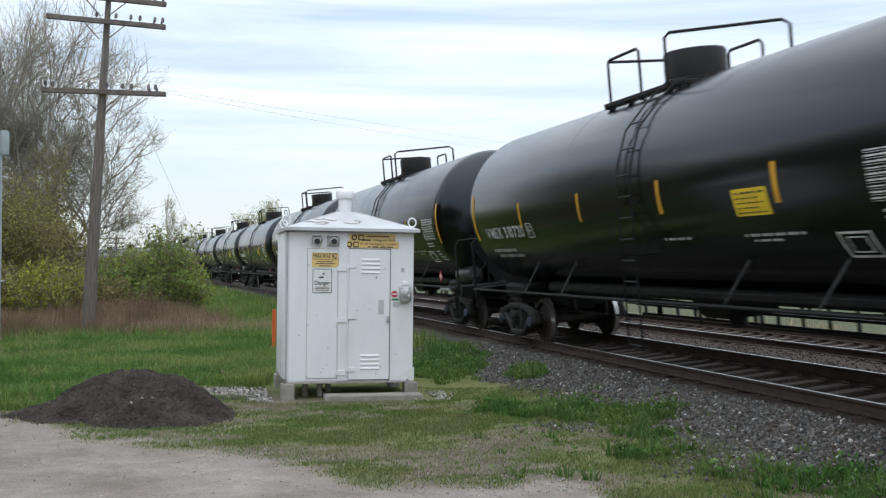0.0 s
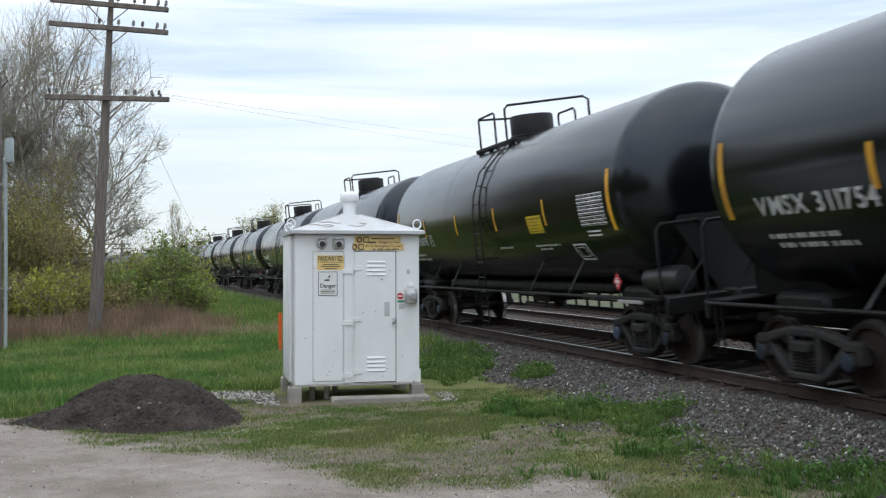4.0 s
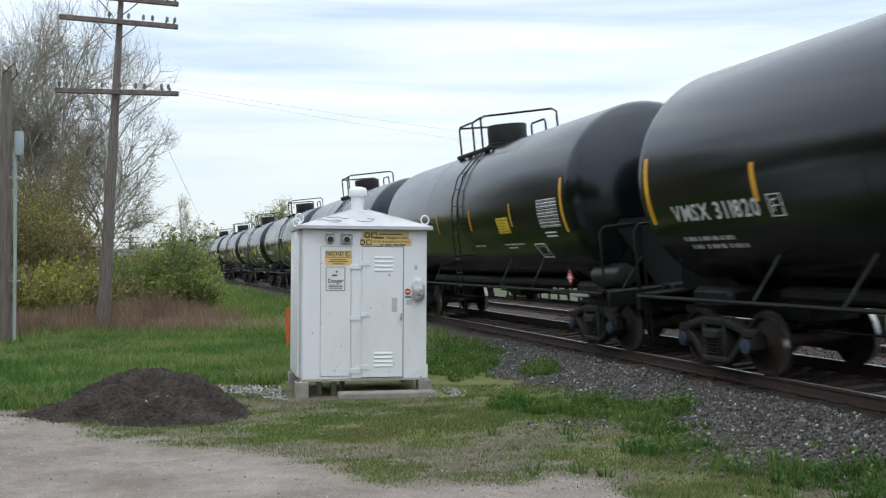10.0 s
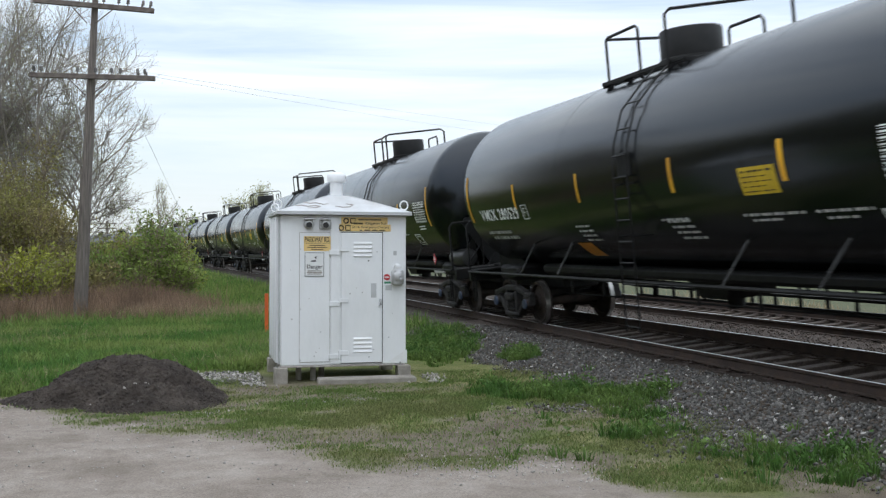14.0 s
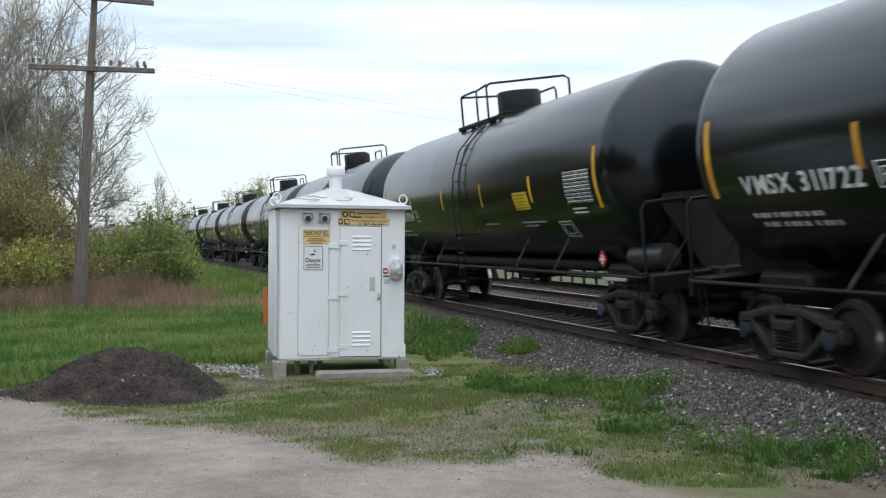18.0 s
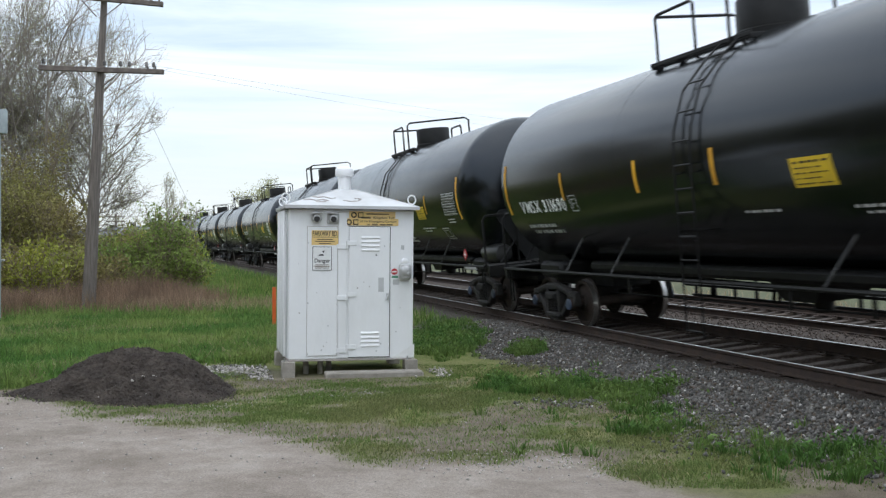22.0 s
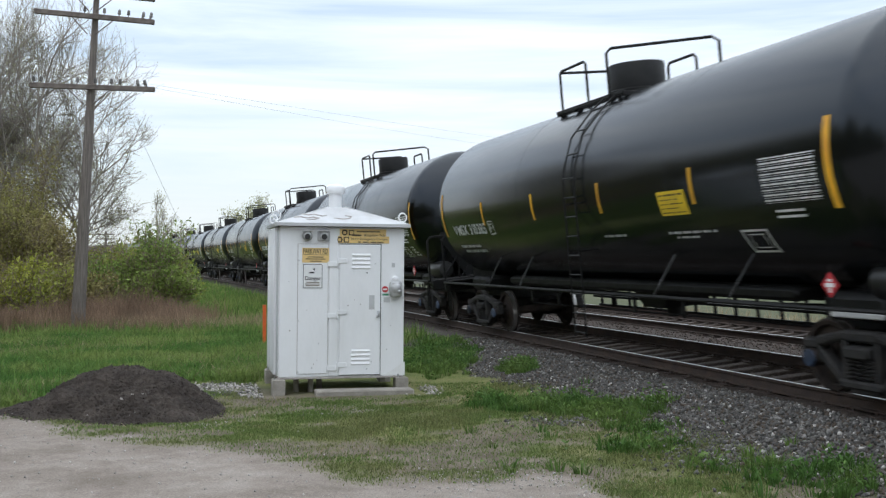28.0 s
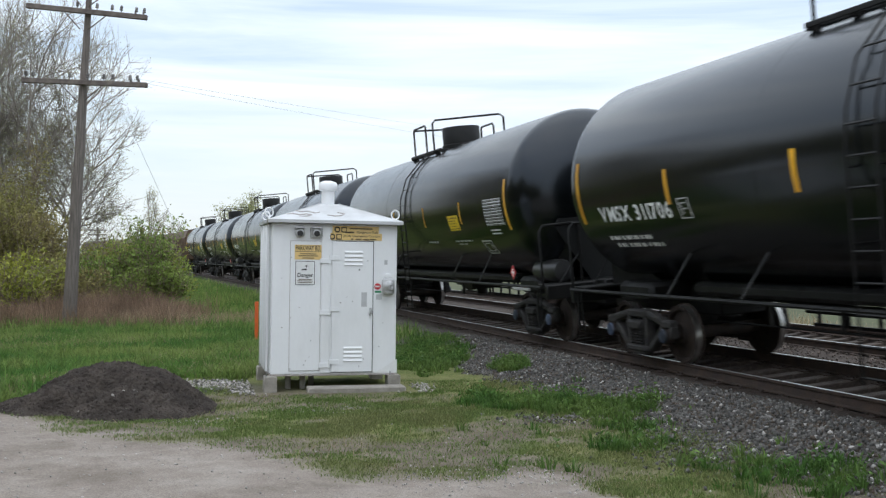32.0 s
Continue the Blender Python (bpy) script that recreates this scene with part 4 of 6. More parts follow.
def build_shed():
    W, D, z0, z1 = 1.935, 1.62, -0.165, 2.14
    sh = thing("signal_shed", SHED, "white painted steel equipment shed with hipped roof on concrete blocks", "shed")
    wall = Mesh().box((W / 2, D / 2, (z0 + z1) / 2), (W, D, z1 - z0), 0.012)
    part("body", wall, SHEDW, sh, "white painted sheet steel walls", smooth=False)
    for y in (0.42, 0.78, 1.14, D):
        part("wall_rib", Mesh().box((-0.03, min(y, D - 0.07), (z0 + z1) / 2), (0.065, 0.12, z1 - z0 - 0.02), 0.012), SHEDW, sh)
    # Grey strip paints the side wall's shade between corner and first rib.
    part("wall_channel", Mesh().box((-0.008, 0.26, (z0 + z1) / 2), (0.024, 0.16, z1 - z0 - 0.02), 0.004), SHEDR, sh)
    base = Mesh()
    for x, y, sx, sy in ((W / 2, 0.02, W, 0.06), (W / 2, D - 0.02, W, 0.06), (0.02, D / 2, 0.06, D - 0.2), (W - 0.02, D / 2, 0.06, D - 0.2)):
        base.box((x, y, z0 - 0.015), (sx, sy, 0.025), 0.006)
    part("base_frame", base, SEAL, sh, "rust-stained steel base frame")
    # roof
    e = 0.13
    cx, cy, za, rx = 0.95, D / 2, 2.48, 0.14
    rf = Mesh()
    lo = [(-e + 0.05, -e), (W + e - 0.06, -e), (W + e - 0.06, D + e), (-e + 0.05, D + e)]
    rf.add([(x, y, z1 + 0.006) for x, y in lo] + [(x, y, z1 + 0.055) for x, y in lo] + [(cx - rx, cy - 0.2, za), (cx + rx, cy - 0.2, za), (cx + rx, cy + 0.2, za), (cx - rx, cy + 0.2, za)],
           [(3, 2, 1, 0), (0, 1, 5, 4), (1, 2, 6, 5), (2, 3, 7, 6), (3, 0, 4, 7), (4, 5, 9, 8), (5, 6, 10, 9), (6, 7, 11, 10), (7, 4, 8, 11), (8, 9, 10, 11)])
    roof = part("roof", rf, SHEDR, sh, "white sheet steel hipped roof with worn sealant patches", smooth=False)
    for xa, xb in ((-e + 0.07, cx - rx), (W + e - 0.08, cx + rx)):
        part("ridge_seam", Mesh().tube([(xa, -e + 0.02, z1 + 0.055), (xb, cy - 0.2, za + 0.004)], 0.008, 5), SHEDR, roof)

    def on_roof(x, f):
        # f from the eave (0) to the crown (1) on the front slope
        return Vector((x, -e + (cy - 0.2 + e) * f, z1 + 0.054 + (za - z1 - 0.05) * f))
    for pts in (((0.22, .30), (0.32, .34), (0.42, .27), (0.52, .33), (0.60, .28), (0.52, .20), (0.40, .19)), ((0.36, .52), (0.46, .46), (0.55, .50), (0.66, .40), (0.74, .46)), ((0.84, .30), (0.96, .24), (1.06, .28), (1.12, .40), (1.02, .46))):
        part("sealant_smear", Mesh().tube([on_roof(*q) for q in pts], [0.008] + [0.014] * (len(pts) - 2) + [0.007], 5), SEAL, roof)
    vent = part("roof_vent", Mesh().lathe([(0.105, 2.40), (0.105, 2.70), (0.14, 2.705), (0.15, 2.72), (0.15, 2.81), (0.125, 2.845), (0.05, 2.865), (0.01, 2.867)], 24, "z", (cx, cy, 0)), SHEDW, sh, "white round roof vent with cap")
    for x, y in ((-0.05, 0.06), (0.02, D - 0.1), (W - 0.03, 0.02)):
        pts = [(x + 0.062 * math.sin(k), y, z1 + 0.165 + 0.07 * math.cos(k)) for k in np.linspace(0, 2 * math.pi, 17)]
        eye = Mesh().tube(pts, 0.012, 7, cap=False).tube([(x, y, z1 + 0.03), (x, y, z1 + 0.10)], 0.02, 8).lathe([(0.04, z1 + 0.04), (0.04, z1 + 0.055)], 12, "z", (x, y, 0))
        part("lifting_eye", eye, SHEDW, sh, "white steel lifting eye")
    # front: door, fixed panel, centre strip
    f = -0.012
    door = part("door", Mesh().box((1.236, f, 0.868), (0.638, 0.02, 2.01), 0.006), SHEDW, sh, "narrow white steel door", smooth=False)
    for x, z, sx, sz in ((1.562, 0.87, 0.010, 2.03), (1.236, 1.88, 0.65, 0.010), (1.236, -0.143, 0.65, 0.008)):
        part("door_gap", Mesh().box((x, -0.003, z), (sx, 0.008, sz)), DARKINK, sh, smooth=False)
    panel = part("access_panel", Mesh().box((0.508, -0.008, 0.88), (0.458, 0.012, 1.98), 0.004), SHEDW, sh, "flat white access panel", smooth=False)
    part("panel_gap", Mesh().box((0.508, -0.002, 0.88), (0.472, 0.004, 1.994)), SEAL, sh, smooth=False)
    rng = random.Random(4)
    for x, z in ((0.42, 0.86), (0.53, 0.04), (0.58, 0.10), (0.50, -0.02), (1.05, 0.93), (1.24, 0.95), (1.15, 1.02), (1.72, 0.62), (1.66, 0.25), (0.16, 0.55), (0.14, 1.30), (0.60, 0.35)):
        part("paint_chip", Mesh().lathe([(rng.uniform(0.006, 0.013), -0.0245), (0.003, -0.0265)], 7, "y", (x, 0, z)), SEAL if rng.random() < 0.5 else SHEDR, sh)
    for x, z, sx, sz in ((1.76, 1.56, 0.05, 0.07), (1.66, 1.02, 0.10, 0.08)):
        part("worn_patch", Mesh().box((x, -0.0135 if 0.28 < x < 0.74 else -0.0015, z), (sx, 0.003, sz), 0.001), SHEDR, sh, smooth=False)
    for x, z in ((0.29, 1.62), (0.735, 1.62), (0.29, 0.70), (0.735, 0.68), (0.29, -0.08), (0.735, -0.08)):
        part("panel_bolt", Mesh().lathe([(0.012, 0.012), (0.010, 0.018)], 8, "y", (x, -0.03, z)), SHEDR, panel)
    part("centre_strip", Mesh().box((0.82, -0.010, 0.985), (0.13, 0.02, 2.26), 0.004), SHEDW, sh, smooth=False)
    for z in (1.60, 0.81, 0.0):
        hg = part("hinge", Mesh().tube([(0.885, -0.034, z - 0.07), (0.885, -0.034, z + 0.06)], 0.014, 8), SHEDW, door, "painted strap hinge")
        part("hinge_leaf", Mesh().box((0.80, -0.028, z - 0.03), (0.15, 0.018, 0.075), 0.004), SHEDW, hg, smooth=False)
        part("hinge_leaf", Mesh().box((0.96, -0.03, z + 0.02), (0.14, 0.016, 0.07), 0.004), SHEDW, hg, smooth=False)
    for zc in (1.60, 0.12):
        for k in range(4):
            z = zc - 0.105 + 0.065 * k
            lv = Mesh().add([(1.11, -0.022, z), (1.39, -0.022, z), (1.39, -0.038, z + 0.016), (1.11, -0.038, z + 0.016), (1.11, -0.022, z + 0.045), (1.39, -0.022, z + 0.045)],
                            [(0, 1, 2, 3), (3, 2, 5, 4), (0, 3, 4), (1, 5, 2)])
            part("louvre", lv, SHEDW, door, smooth=False)
    part("door_handle", Mesh().box((1.52, -0.04, 0.80), (0.035, 0.03, 0.10), 0.008).tube([(1.52, -0.05, 0.82), (1.50, -0.075, 0.78), (1.50, -0.075, 0.74)], 0.012, 7), STEEL, door, "bright steel latch handle")
    for x, z in ((1.47, 1.58), (1.42, 0.06), (1.35, -0.05), (1.34, 1.44)):
        part("dent_scrape", Mesh().lathe([(0.012, 0.0), (0.008, 0.006)], 8, "y", (x, -0.024, z)), DARKINK if z > 1.4 and x < 1.4 else SHEDR, door)
    part("scrape_patch", Mesh().box((1.42, -0.0235, 0.98), (0.085, 0.002, 0.22)), SHEDR, door, smooth=False)
    # bent corner, white paint for its brightness beside the dent's shade; dark edges at the foot
    part("patched_corner", Mesh().add([(1.58, -0.004, z0 + 0.005), (1.955, -0.004, z0 + 0.005), (1.955, -0.004, z0 + 0.22), (1.70, -0.004, z0 + 0.06)], [(0, 1, 2, 3)]), WHITEP, sh, "bent lower corner, its brightness beside the dent's shade painted white", smooth=False)
    # two round instrument housings
    for x, big in ((0.41, False), (0.665, True)):
        m = Mesh()
        if big:
            m.box((x, -0.02, 2.0), (0.19, 0.04, 0.16), 0.02)
        m.lathe([(0.075, -0.02), (0.08, -0.05), (0.065, -0.09), (0.055, -0.11), (0.04, -0.11)], 18, "y", (x, 0, 2.0))
        lamp = part("vent_hood", m, GREYBOX, sh, "grey cast round socket with hood")
        part("socket_mouth", Mesh().lathe([(0.045, -0.112), (0.03, -0.09), (0.005, -0.085)], 16, "y", (x, 0, 1.985)), DARKINK, lamp)
        part("hood", Mesh().box((x, -0.075, 2.075), (0.15, 0.11, 0.02), 0.008), GREYBOX, lamp)
    # signs
    sg = part("contact_sign", Mesh().box((1.268, -0.005, 1.950), (0.845, 0.008, 0.108), 0.002), SIGNY_PALE, sh, "pale yellow contact sign", smooth=False)
    up = part("contact_sign", Mesh().box((1.278, -0.005, 2.060), (0.725, 0.008, 0.108), 0.002), SIGNY_PALE, sh, "pale yellow contact sign with faded top", smooth=False)
    for x, z, pan in ((0.945, 2.022, up), (0.868, 1.912, sg)):
        # a railway's mark as a plain ring and a plain square outline
        part("sign_mark", Mesh().tube([(x + 0.045 + 0.036 * math.cos(k), -0.011, z + 0.035 + 0.036 * math.sin(k)) for k in np.linspace(0, 2 * math.pi, 17)], 0.010, 6, cap=False), DARKINK, pan, "black railway mark")
        part("sign_mark", Mesh().tube([(x + 0.115, -0.011, z), (x + 0.115, -0.011, z + 0.070), (x + 0.186, -0.011, z + 0.070), (x + 0.186, -0.011, z), (x + 0.115, -0.011, z)], 0.010, 6), DARKINK, pan)
    part("sign_line", Mesh().box((1.36, -0.011, 2.075), (0.36, 0.003, 0.018)), DARKBROWN, sg, smooth=False)
    part("sign_line", flat_text("Kingston Sub", 0.036, 1.29, 2.005, 0.33, -0.0105), DARKBROWN, sg, smooth=False)
    part("sign_line", Mesh().box((1.18, -0.0105, 2.017), (0.14, 0.003, 0.026)), DARKBROWN, sg, smooth=False)
    part("sign_line", flat_text("24 Hr Emergency Contact", 0.036, 1.08, 1.945, 0.58, -0.0105), DARKBROWN, sg, smooth=False)
    for x, w in ((1.22, 0.035), (1.32, 0.09), (1.44, 0.09), (1.55, 0.10)):
        part("sign_bar", Mesh().box((x, -0.0105, 1.912), (w, 0.003, 0.02)), DARKBROWN, sg, smooth=False)
    rd = part("road_sign", Mesh().box((0.545, -0.016, 1.702), (0.41, 0.006, 0.225), 0.002), SIGNY_PALE, sh, "pale yellow road name sign", smooth=False)
    part("sign_word", flat_text("PARKWAY RD.", 0.083, 0.352, 1.727, 0.385, -0.0205), DARKINK, rd, smooth=False)
    part("sign_rule", Mesh().box((0.545, -0.0205, 1.71), (0.40, 0.002, 0.006)), DARKINK, rd, smooth=False)
    for z, w in ((1.675, 0.24), (1.645, 0.30), (1.612, 0.18)):
        part("sign_line", Mesh().box((0.545, -0.0205, z), (w, 0.002, 0.014)), DARKBROWN, rd, smooth=False)
    dg = part("danger_sign", Mesh().box((0.502, -0.016, 1.383), (0.295, 0.006, 0.365), 0.002), WHITEP, sh, "white danger notice with black border", smooth=False)
    bd = Mesh()
    for x, z, sx, sz in ((0.502, 1.562, 0.29, 0.008), (0.502, 1.204, 0.29, 0.008), (0.358, 1.383, 0.008, 0.35), (0.646, 1.383, 0.008, 0.35)):
        bd.box((x, -0.0205, z), (sx, 0.003, sz))
    part("sign_border", bd, DARKINK, dg, smooth=False)
    part("sign_word", flat_text("Danger", 0.062, 0.382, 1.322, 0.24, -0.0205), DARKINK, dg, smooth=False)
    part("sign_symbol", Mesh().add([(0.44, -0.0205, 1.425), (0.53, -0.0205, 1.425), (0.52, -0.0205, 1.45), (0.46, -0.0205, 1.445)], [(0, 1, 2, 3)]).add([(0.50, -0.0205, 1.49), (0.535, -0.0205, 1.51), (0.53, -0.0205, 1.465)], [(0, 1, 2)]), DARKINK, dg, smooth=False)
    for z, w in ((1.285, 0.20), (1.262, 0.23), (1.238, 0.21)):
        part("sign_line", Mesh().box((0.502, -0.0205, z), (w, 0.002, 0.011)), DARKBROWN, dg, smooth=False)
    # locked switch box and stickers
    bx = part("switch_box", Mesh().box((1.79, -0.06, 1.185), (0.19, 0.11, 0.26), 0.035), GREYBOX, sh, "grey cast switch box with padlock")
    part("box_lid", Mesh().lathe([(0.075, -0.115), (0.08, -0.125), (0.06, -0.145), (0.01, -0.15)], 18, "y", (1.79, 0, 1.2)), GREYBOX, bx)
    part("padlock", Mesh().box((1.83, -0.15, 1.15), (0.06, 0.03, 0.05), 0.01).tube([(1.81, -0.15, 1.17), (1.81, -0.15, 1.21), (1.85, -0.15, 1.21), (1.85, -0.15, 1.17)], 0.008, 6), STEEL, bx)
    part("box_hood", Mesh().lathe([(0.05, -0.01), (0.05, -0.07), (0.03, -0.08)], 14, "y", (1.79, 0, 1.345)), SHEDW, bx)
    part("stop_sticker", Mesh().lathe([(0.05, -0.002), (0.05, -0.006), (0.002, -0.006)], 16, "y", (1.632, 0, 1.183)), REDINK, sh, "small round red sticker")
    part("sticker_bar", Mesh().box((1.632, -0.008, 1.183), (0.07, 0.003, 0.022)), WHITEP, sh, smooth=False)
    part("green_sticker", Mesh().box((1.64, -0.004, 1.10), (0.10, 0.004, 0.03)), GREENST, sh, smooth=False)
    # blocks, cable pipes
    for x, y in ((0.0, 0.06), (W - 0.03, 0.06), (0.0, D - 0.08), (W - 0.03, D - 0.08)):
        part("block", Mesh().box((x, y, -0.36), (0.20, 0.24, 0.34), 0.012), CONC, sh, "grey concrete block")
        part("anchor_bolt", Mesh().tube([(x - 0.06, y - 0.08, -0.20), (x - 0.06, y - 0.08, -0.13)], 0.012, 6), STEEL, sh)
    for x, y in ((0.30, 0.35), (0.52, 0.30), (0.70, 0.7)):
        part("cable_pipe", Mesh().tube([(x, y, -0.55), (x, y, -0.17)], 0.045, 12), CONC, sh)
    return sh


SIGNY_PALE = material("sign_pale_yellow", (0.84, 0.60, 0.22), 0.5, col2=(0.76, 0.54, 0.24), scale=4, fine=0.08)
DARKBROWN = material("faded_print", (0.09, 0.06, 0.03), 0.6, col2=(0.15, 0.10, 0.05), scale=20)
GREENST = material("green_sticker", (0.05, 0.25, 0.13), 0.5)
build_shed()
step = thing("step_slab", SHED, "weathered concrete step slab before the shed door", "concrete slab")
part("slab", Mesh().box((1.28, -0.24, -0.44), (1.50, 0.30, 0.22), 0.02), CONC, step)

post = thing("marker_post", pose(-3.64, 24.0, GZ), "thin bright orange marker post in the grass", "marker post")
part("blade", Mesh().box((0, 0, 0.5), (0.085, 0.02, 1.0), 0.006), ORPOST, post)


# ---- poles and wires ----
def insulator():
    return Mesh().lathe([(0.012, 0), (0.012, 0.07), (0.045, 0.07), (0.05, 0.10), (0.035, 0.12), (0.045, 0.14), (0.038, 0.19), (0.015, 0.21)], 10, "z").make("insulator", GLASSI)


INS = insulator()
POLE_Y = 29.0


def pole_x(z):
    return -9.64 + 0.051 * (z - 0.2)


def build_pole():
    po = thing("utility_pole", pose(0, 0, 0), "leaning weathered wooden telegraph pole with three crossarms", "utility pole")
    pts = [(pole_x(z), POLE_Y, z) for z in np.linspace(-0.6, 10.4, 23)]
    part("shaft", Mesh().tube(pts, [0.205 - 0.0065 * k for k in range(23)], 12), POLEW, po)
    for z, slope, left, right, seats in ((6.50, -0.030, -1.66, 1.84, (-1.55, -1.35, -0.33, 0.17, 0.62, 0.87, 1.35, 1.55)), (8.50, -0.088, -1.66, 1.72, (-0.25, 0.30, 0.72, 0.98, 1.40, 1.62)), (9.16, -0.095, -1.66, 1.70, (-1.3, -0.8, 0.25, 0.72, 1.0, 1.40, 1.62))):
        xc = pole_x(z)
        a = math.atan(slope)
        arm = part("crossarm", Mesh().box(((left + right) / 2, 0, 0), (right - left, 0.12, 0.14), 0.012), ARMW, po, "weathered timber crossarm", m=pose(xc, POLE_Y - 0.2, z, 0, -math.degrees(a), 0))
        for sx in seats:
            part("insulator", INS, GLASSI, arm, m=pose(sx, 0, 0.06))
        for sx in (-1, 1):
            part("arm_brace", Mesh().tube([(sx * 0.62, -0.03, -0.03), (sx * 0.10, -0.03, -0.52)], 0.017, 5), ARMW, arm)
        for sx in (1.38, 1.60):
            part("bracket", Mesh().box((sx, 0, 0.10), (0.05, 0.05, 0.12), 0.01), GLASSI, arm)
    part("down_wire", Mesh().tube([(pole_x(7.6) + 0.16, POLE_Y - 0.1, 7.7), (-7.95, POLE_Y + 1.2, 4.6), (-7.2, POLE_Y + 2.0, 2.6)], 0.007, 4), WIRE, po)
    part("side_wire", Mesh().tube([(pole_x(6.4) - 0.6, POLE_Y, 6.4), (pole_x(5.2) - 0.25, POLE_Y, 5.4), (pole_x(4.6) - 0.1, POLE_Y, 4.5)], 0.014, 4), WIRE, po)
    return po


build_pole()


def wire(a, b, sag, n=24, r=0.012):
    a, b = Vector(a), Vector(b)
    pts = []
    for i in range(n + 1):
        t = i / n
        q = a.lerp(b, t)
        q.z -= sag * 4 * t * (1 - t)
        pts.append(q)
    return Mesh().tube(pts, r, 4)


for x, z, sg in ((-7.75, 6.62, 0.4), (-8.2, 6.62, 0.9)):
    w = tagged(new("overhead_wire", wire((x, POLE_Y - 0.2, z), (30, 118, 14.0), sg, r=0.0045).make("overhead_wire", WIRE)), "thin slack overhead wire from the wooden pole", "cable", "overhead wires")

wp = thing("service_pole", pose(-10.98, 25.5, GZ), "short weathered grey wooden service pole in the brush", "utility pole")
part("shaft", Mesh().tube([(0, 0, -0.4), (0.02, 0, 3), (0.05, 0, 6.9)], [0.16, 0.145, 0.12], 12), POLEW, wp)
part("cable_loop", Mesh().tube([(0.0, -0.12, 6.8), (0.28, -0.15, 7.05), (0.36, -0.1, 6.8), (0.2, -0.12, 6.6)], 0.014, 5), FRAME, wp)
part("meter_can", Mesh().lathe([(0.10, 4.75), (0.11, 4.8), (0.11, 5.3), (0.09, 5.35)], 14, "z", (0.40, -0.1, 0)), PIPEG, wp, "pale grey cylinder can")
part("conduit", Mesh().tube([(0.30, -0.1, -0.2), (0.31, -0.1, 2.0), (0.30, -0.1, 4.8)], 0.045, 10), PIPEG, wp, "pale grey conduit pipe")
for z in (1.6, 4.2):
    part("stand_off", Mesh().box((0.22, -0.05, z), (0.4, 0.05, 0.05), 0.01), STEEL, wp)

fp = thing("utility_pole", pose(-61.3, 200, -0.4), "distant wooden line pole with two crossarms", "utility pole")
part("shaft", Mesh().tube([(0, 0, 0), (0, 0, 7.8)], [0.26, 0.22], 8), POLEW, fp)
for z in (7.2, 6.3):
    part("crossarm", Mesh().box((0, -0.2, z), (3.7, 0.2, 0.22), 0.02), ARMW, fp)


# ---- the heap of dark soil ----
def heap_top(X, Y):
    """How far the heap rises over the ground, below zero outside it."""
    t = 0
    for cx, cy, rx, ry, h in ((-4.25, 14.1, 1.3, 1.05, 0.55), (-3.68, 14.05, 1.15, 1.0, 0.54), (-3.65, 13.25, 1.0, 0.7, 0.36), (-4.5, 13.3, 0.95, 0.62, 0.33), (-3.25, 13.75, 0.75, 0.7, 0.30), (-4.95, 13.6, 0.85, 0.6, 0.17)):
        r = np.hypot((X - cx) / rx, (Y - cy) / ry) + 0.07 * wave(X, Y, 3.1, 7.0)
        t = t + np.maximum(h * (1 - soft(0.14, 1.0, r)), 0) ** 4
    t = 0.93 * t ** 0.25
    return t + (0.055 * wave(X, Y, 5.5, 3.0) + 0.04 * wave(X, Y, 13, 5.0) + 0.022 * wave(X, Y, 31, 1.0)) * soft(0.02, 0.2, t) - 0.025


def heap():
    n, m = 240, 170
    X, Y = np.meshgrid(np.linspace(-6.1, -2.3, n), np.linspace(12.3, 15.4, m))
    rng = np.random.default_rng(3)
    t = heap_top(X, Y)
    Z = height(X, Y) + t + rng.normal(0, 0.007, X.shape) * (t > 0)
    idx = np.arange(n * m).reshape(m, n)
    fs = np.stack([idx[:-1, :-1], idx[:-1, 1:], idx[1:, 1:], idx[1:, :-1]], -1).reshape(-1, 4)
    me = raw("soil_heap", np.stack([X, Y, Z], -1).reshape(-1, 3).tolist(), fs.tolist(), SOIL, True)
    return tagged(new("soil_heap", me), "heap of dark crumbly soil beside the gravel lane", "soil heap")


SOIL = material("dark_soil", (0.030, 0.022, 0.017), 0.95, col2=(0.068, 0.053, 0.043), scale=3.0, fine=0.6, fscale=45, bump=1.0, bscale=22, bdist=0.08)
heap()


# ---- many small pieces at once ----
def tri_mesh(name, verts, tris, mat):
    me = bpy.data.meshes.new(name)
    me.vertices.add(len(verts))
    me.vertices.foreach_set("co", np.asarray(verts, np.float32).ravel())
    me.loops.add(len(tris) * 3)
    me.loops.foreach_set("vertex_index", np.asarray(tris, np.int32).ravel())
    me.polygons.add(len(tris))
    me.polygons.foreach_set("loop_start", np.arange(0, len(tris) * 3, 3, dtype=np.int32))
    me.update(calc_edges=True)
    me.materials.append(mat)
    return me


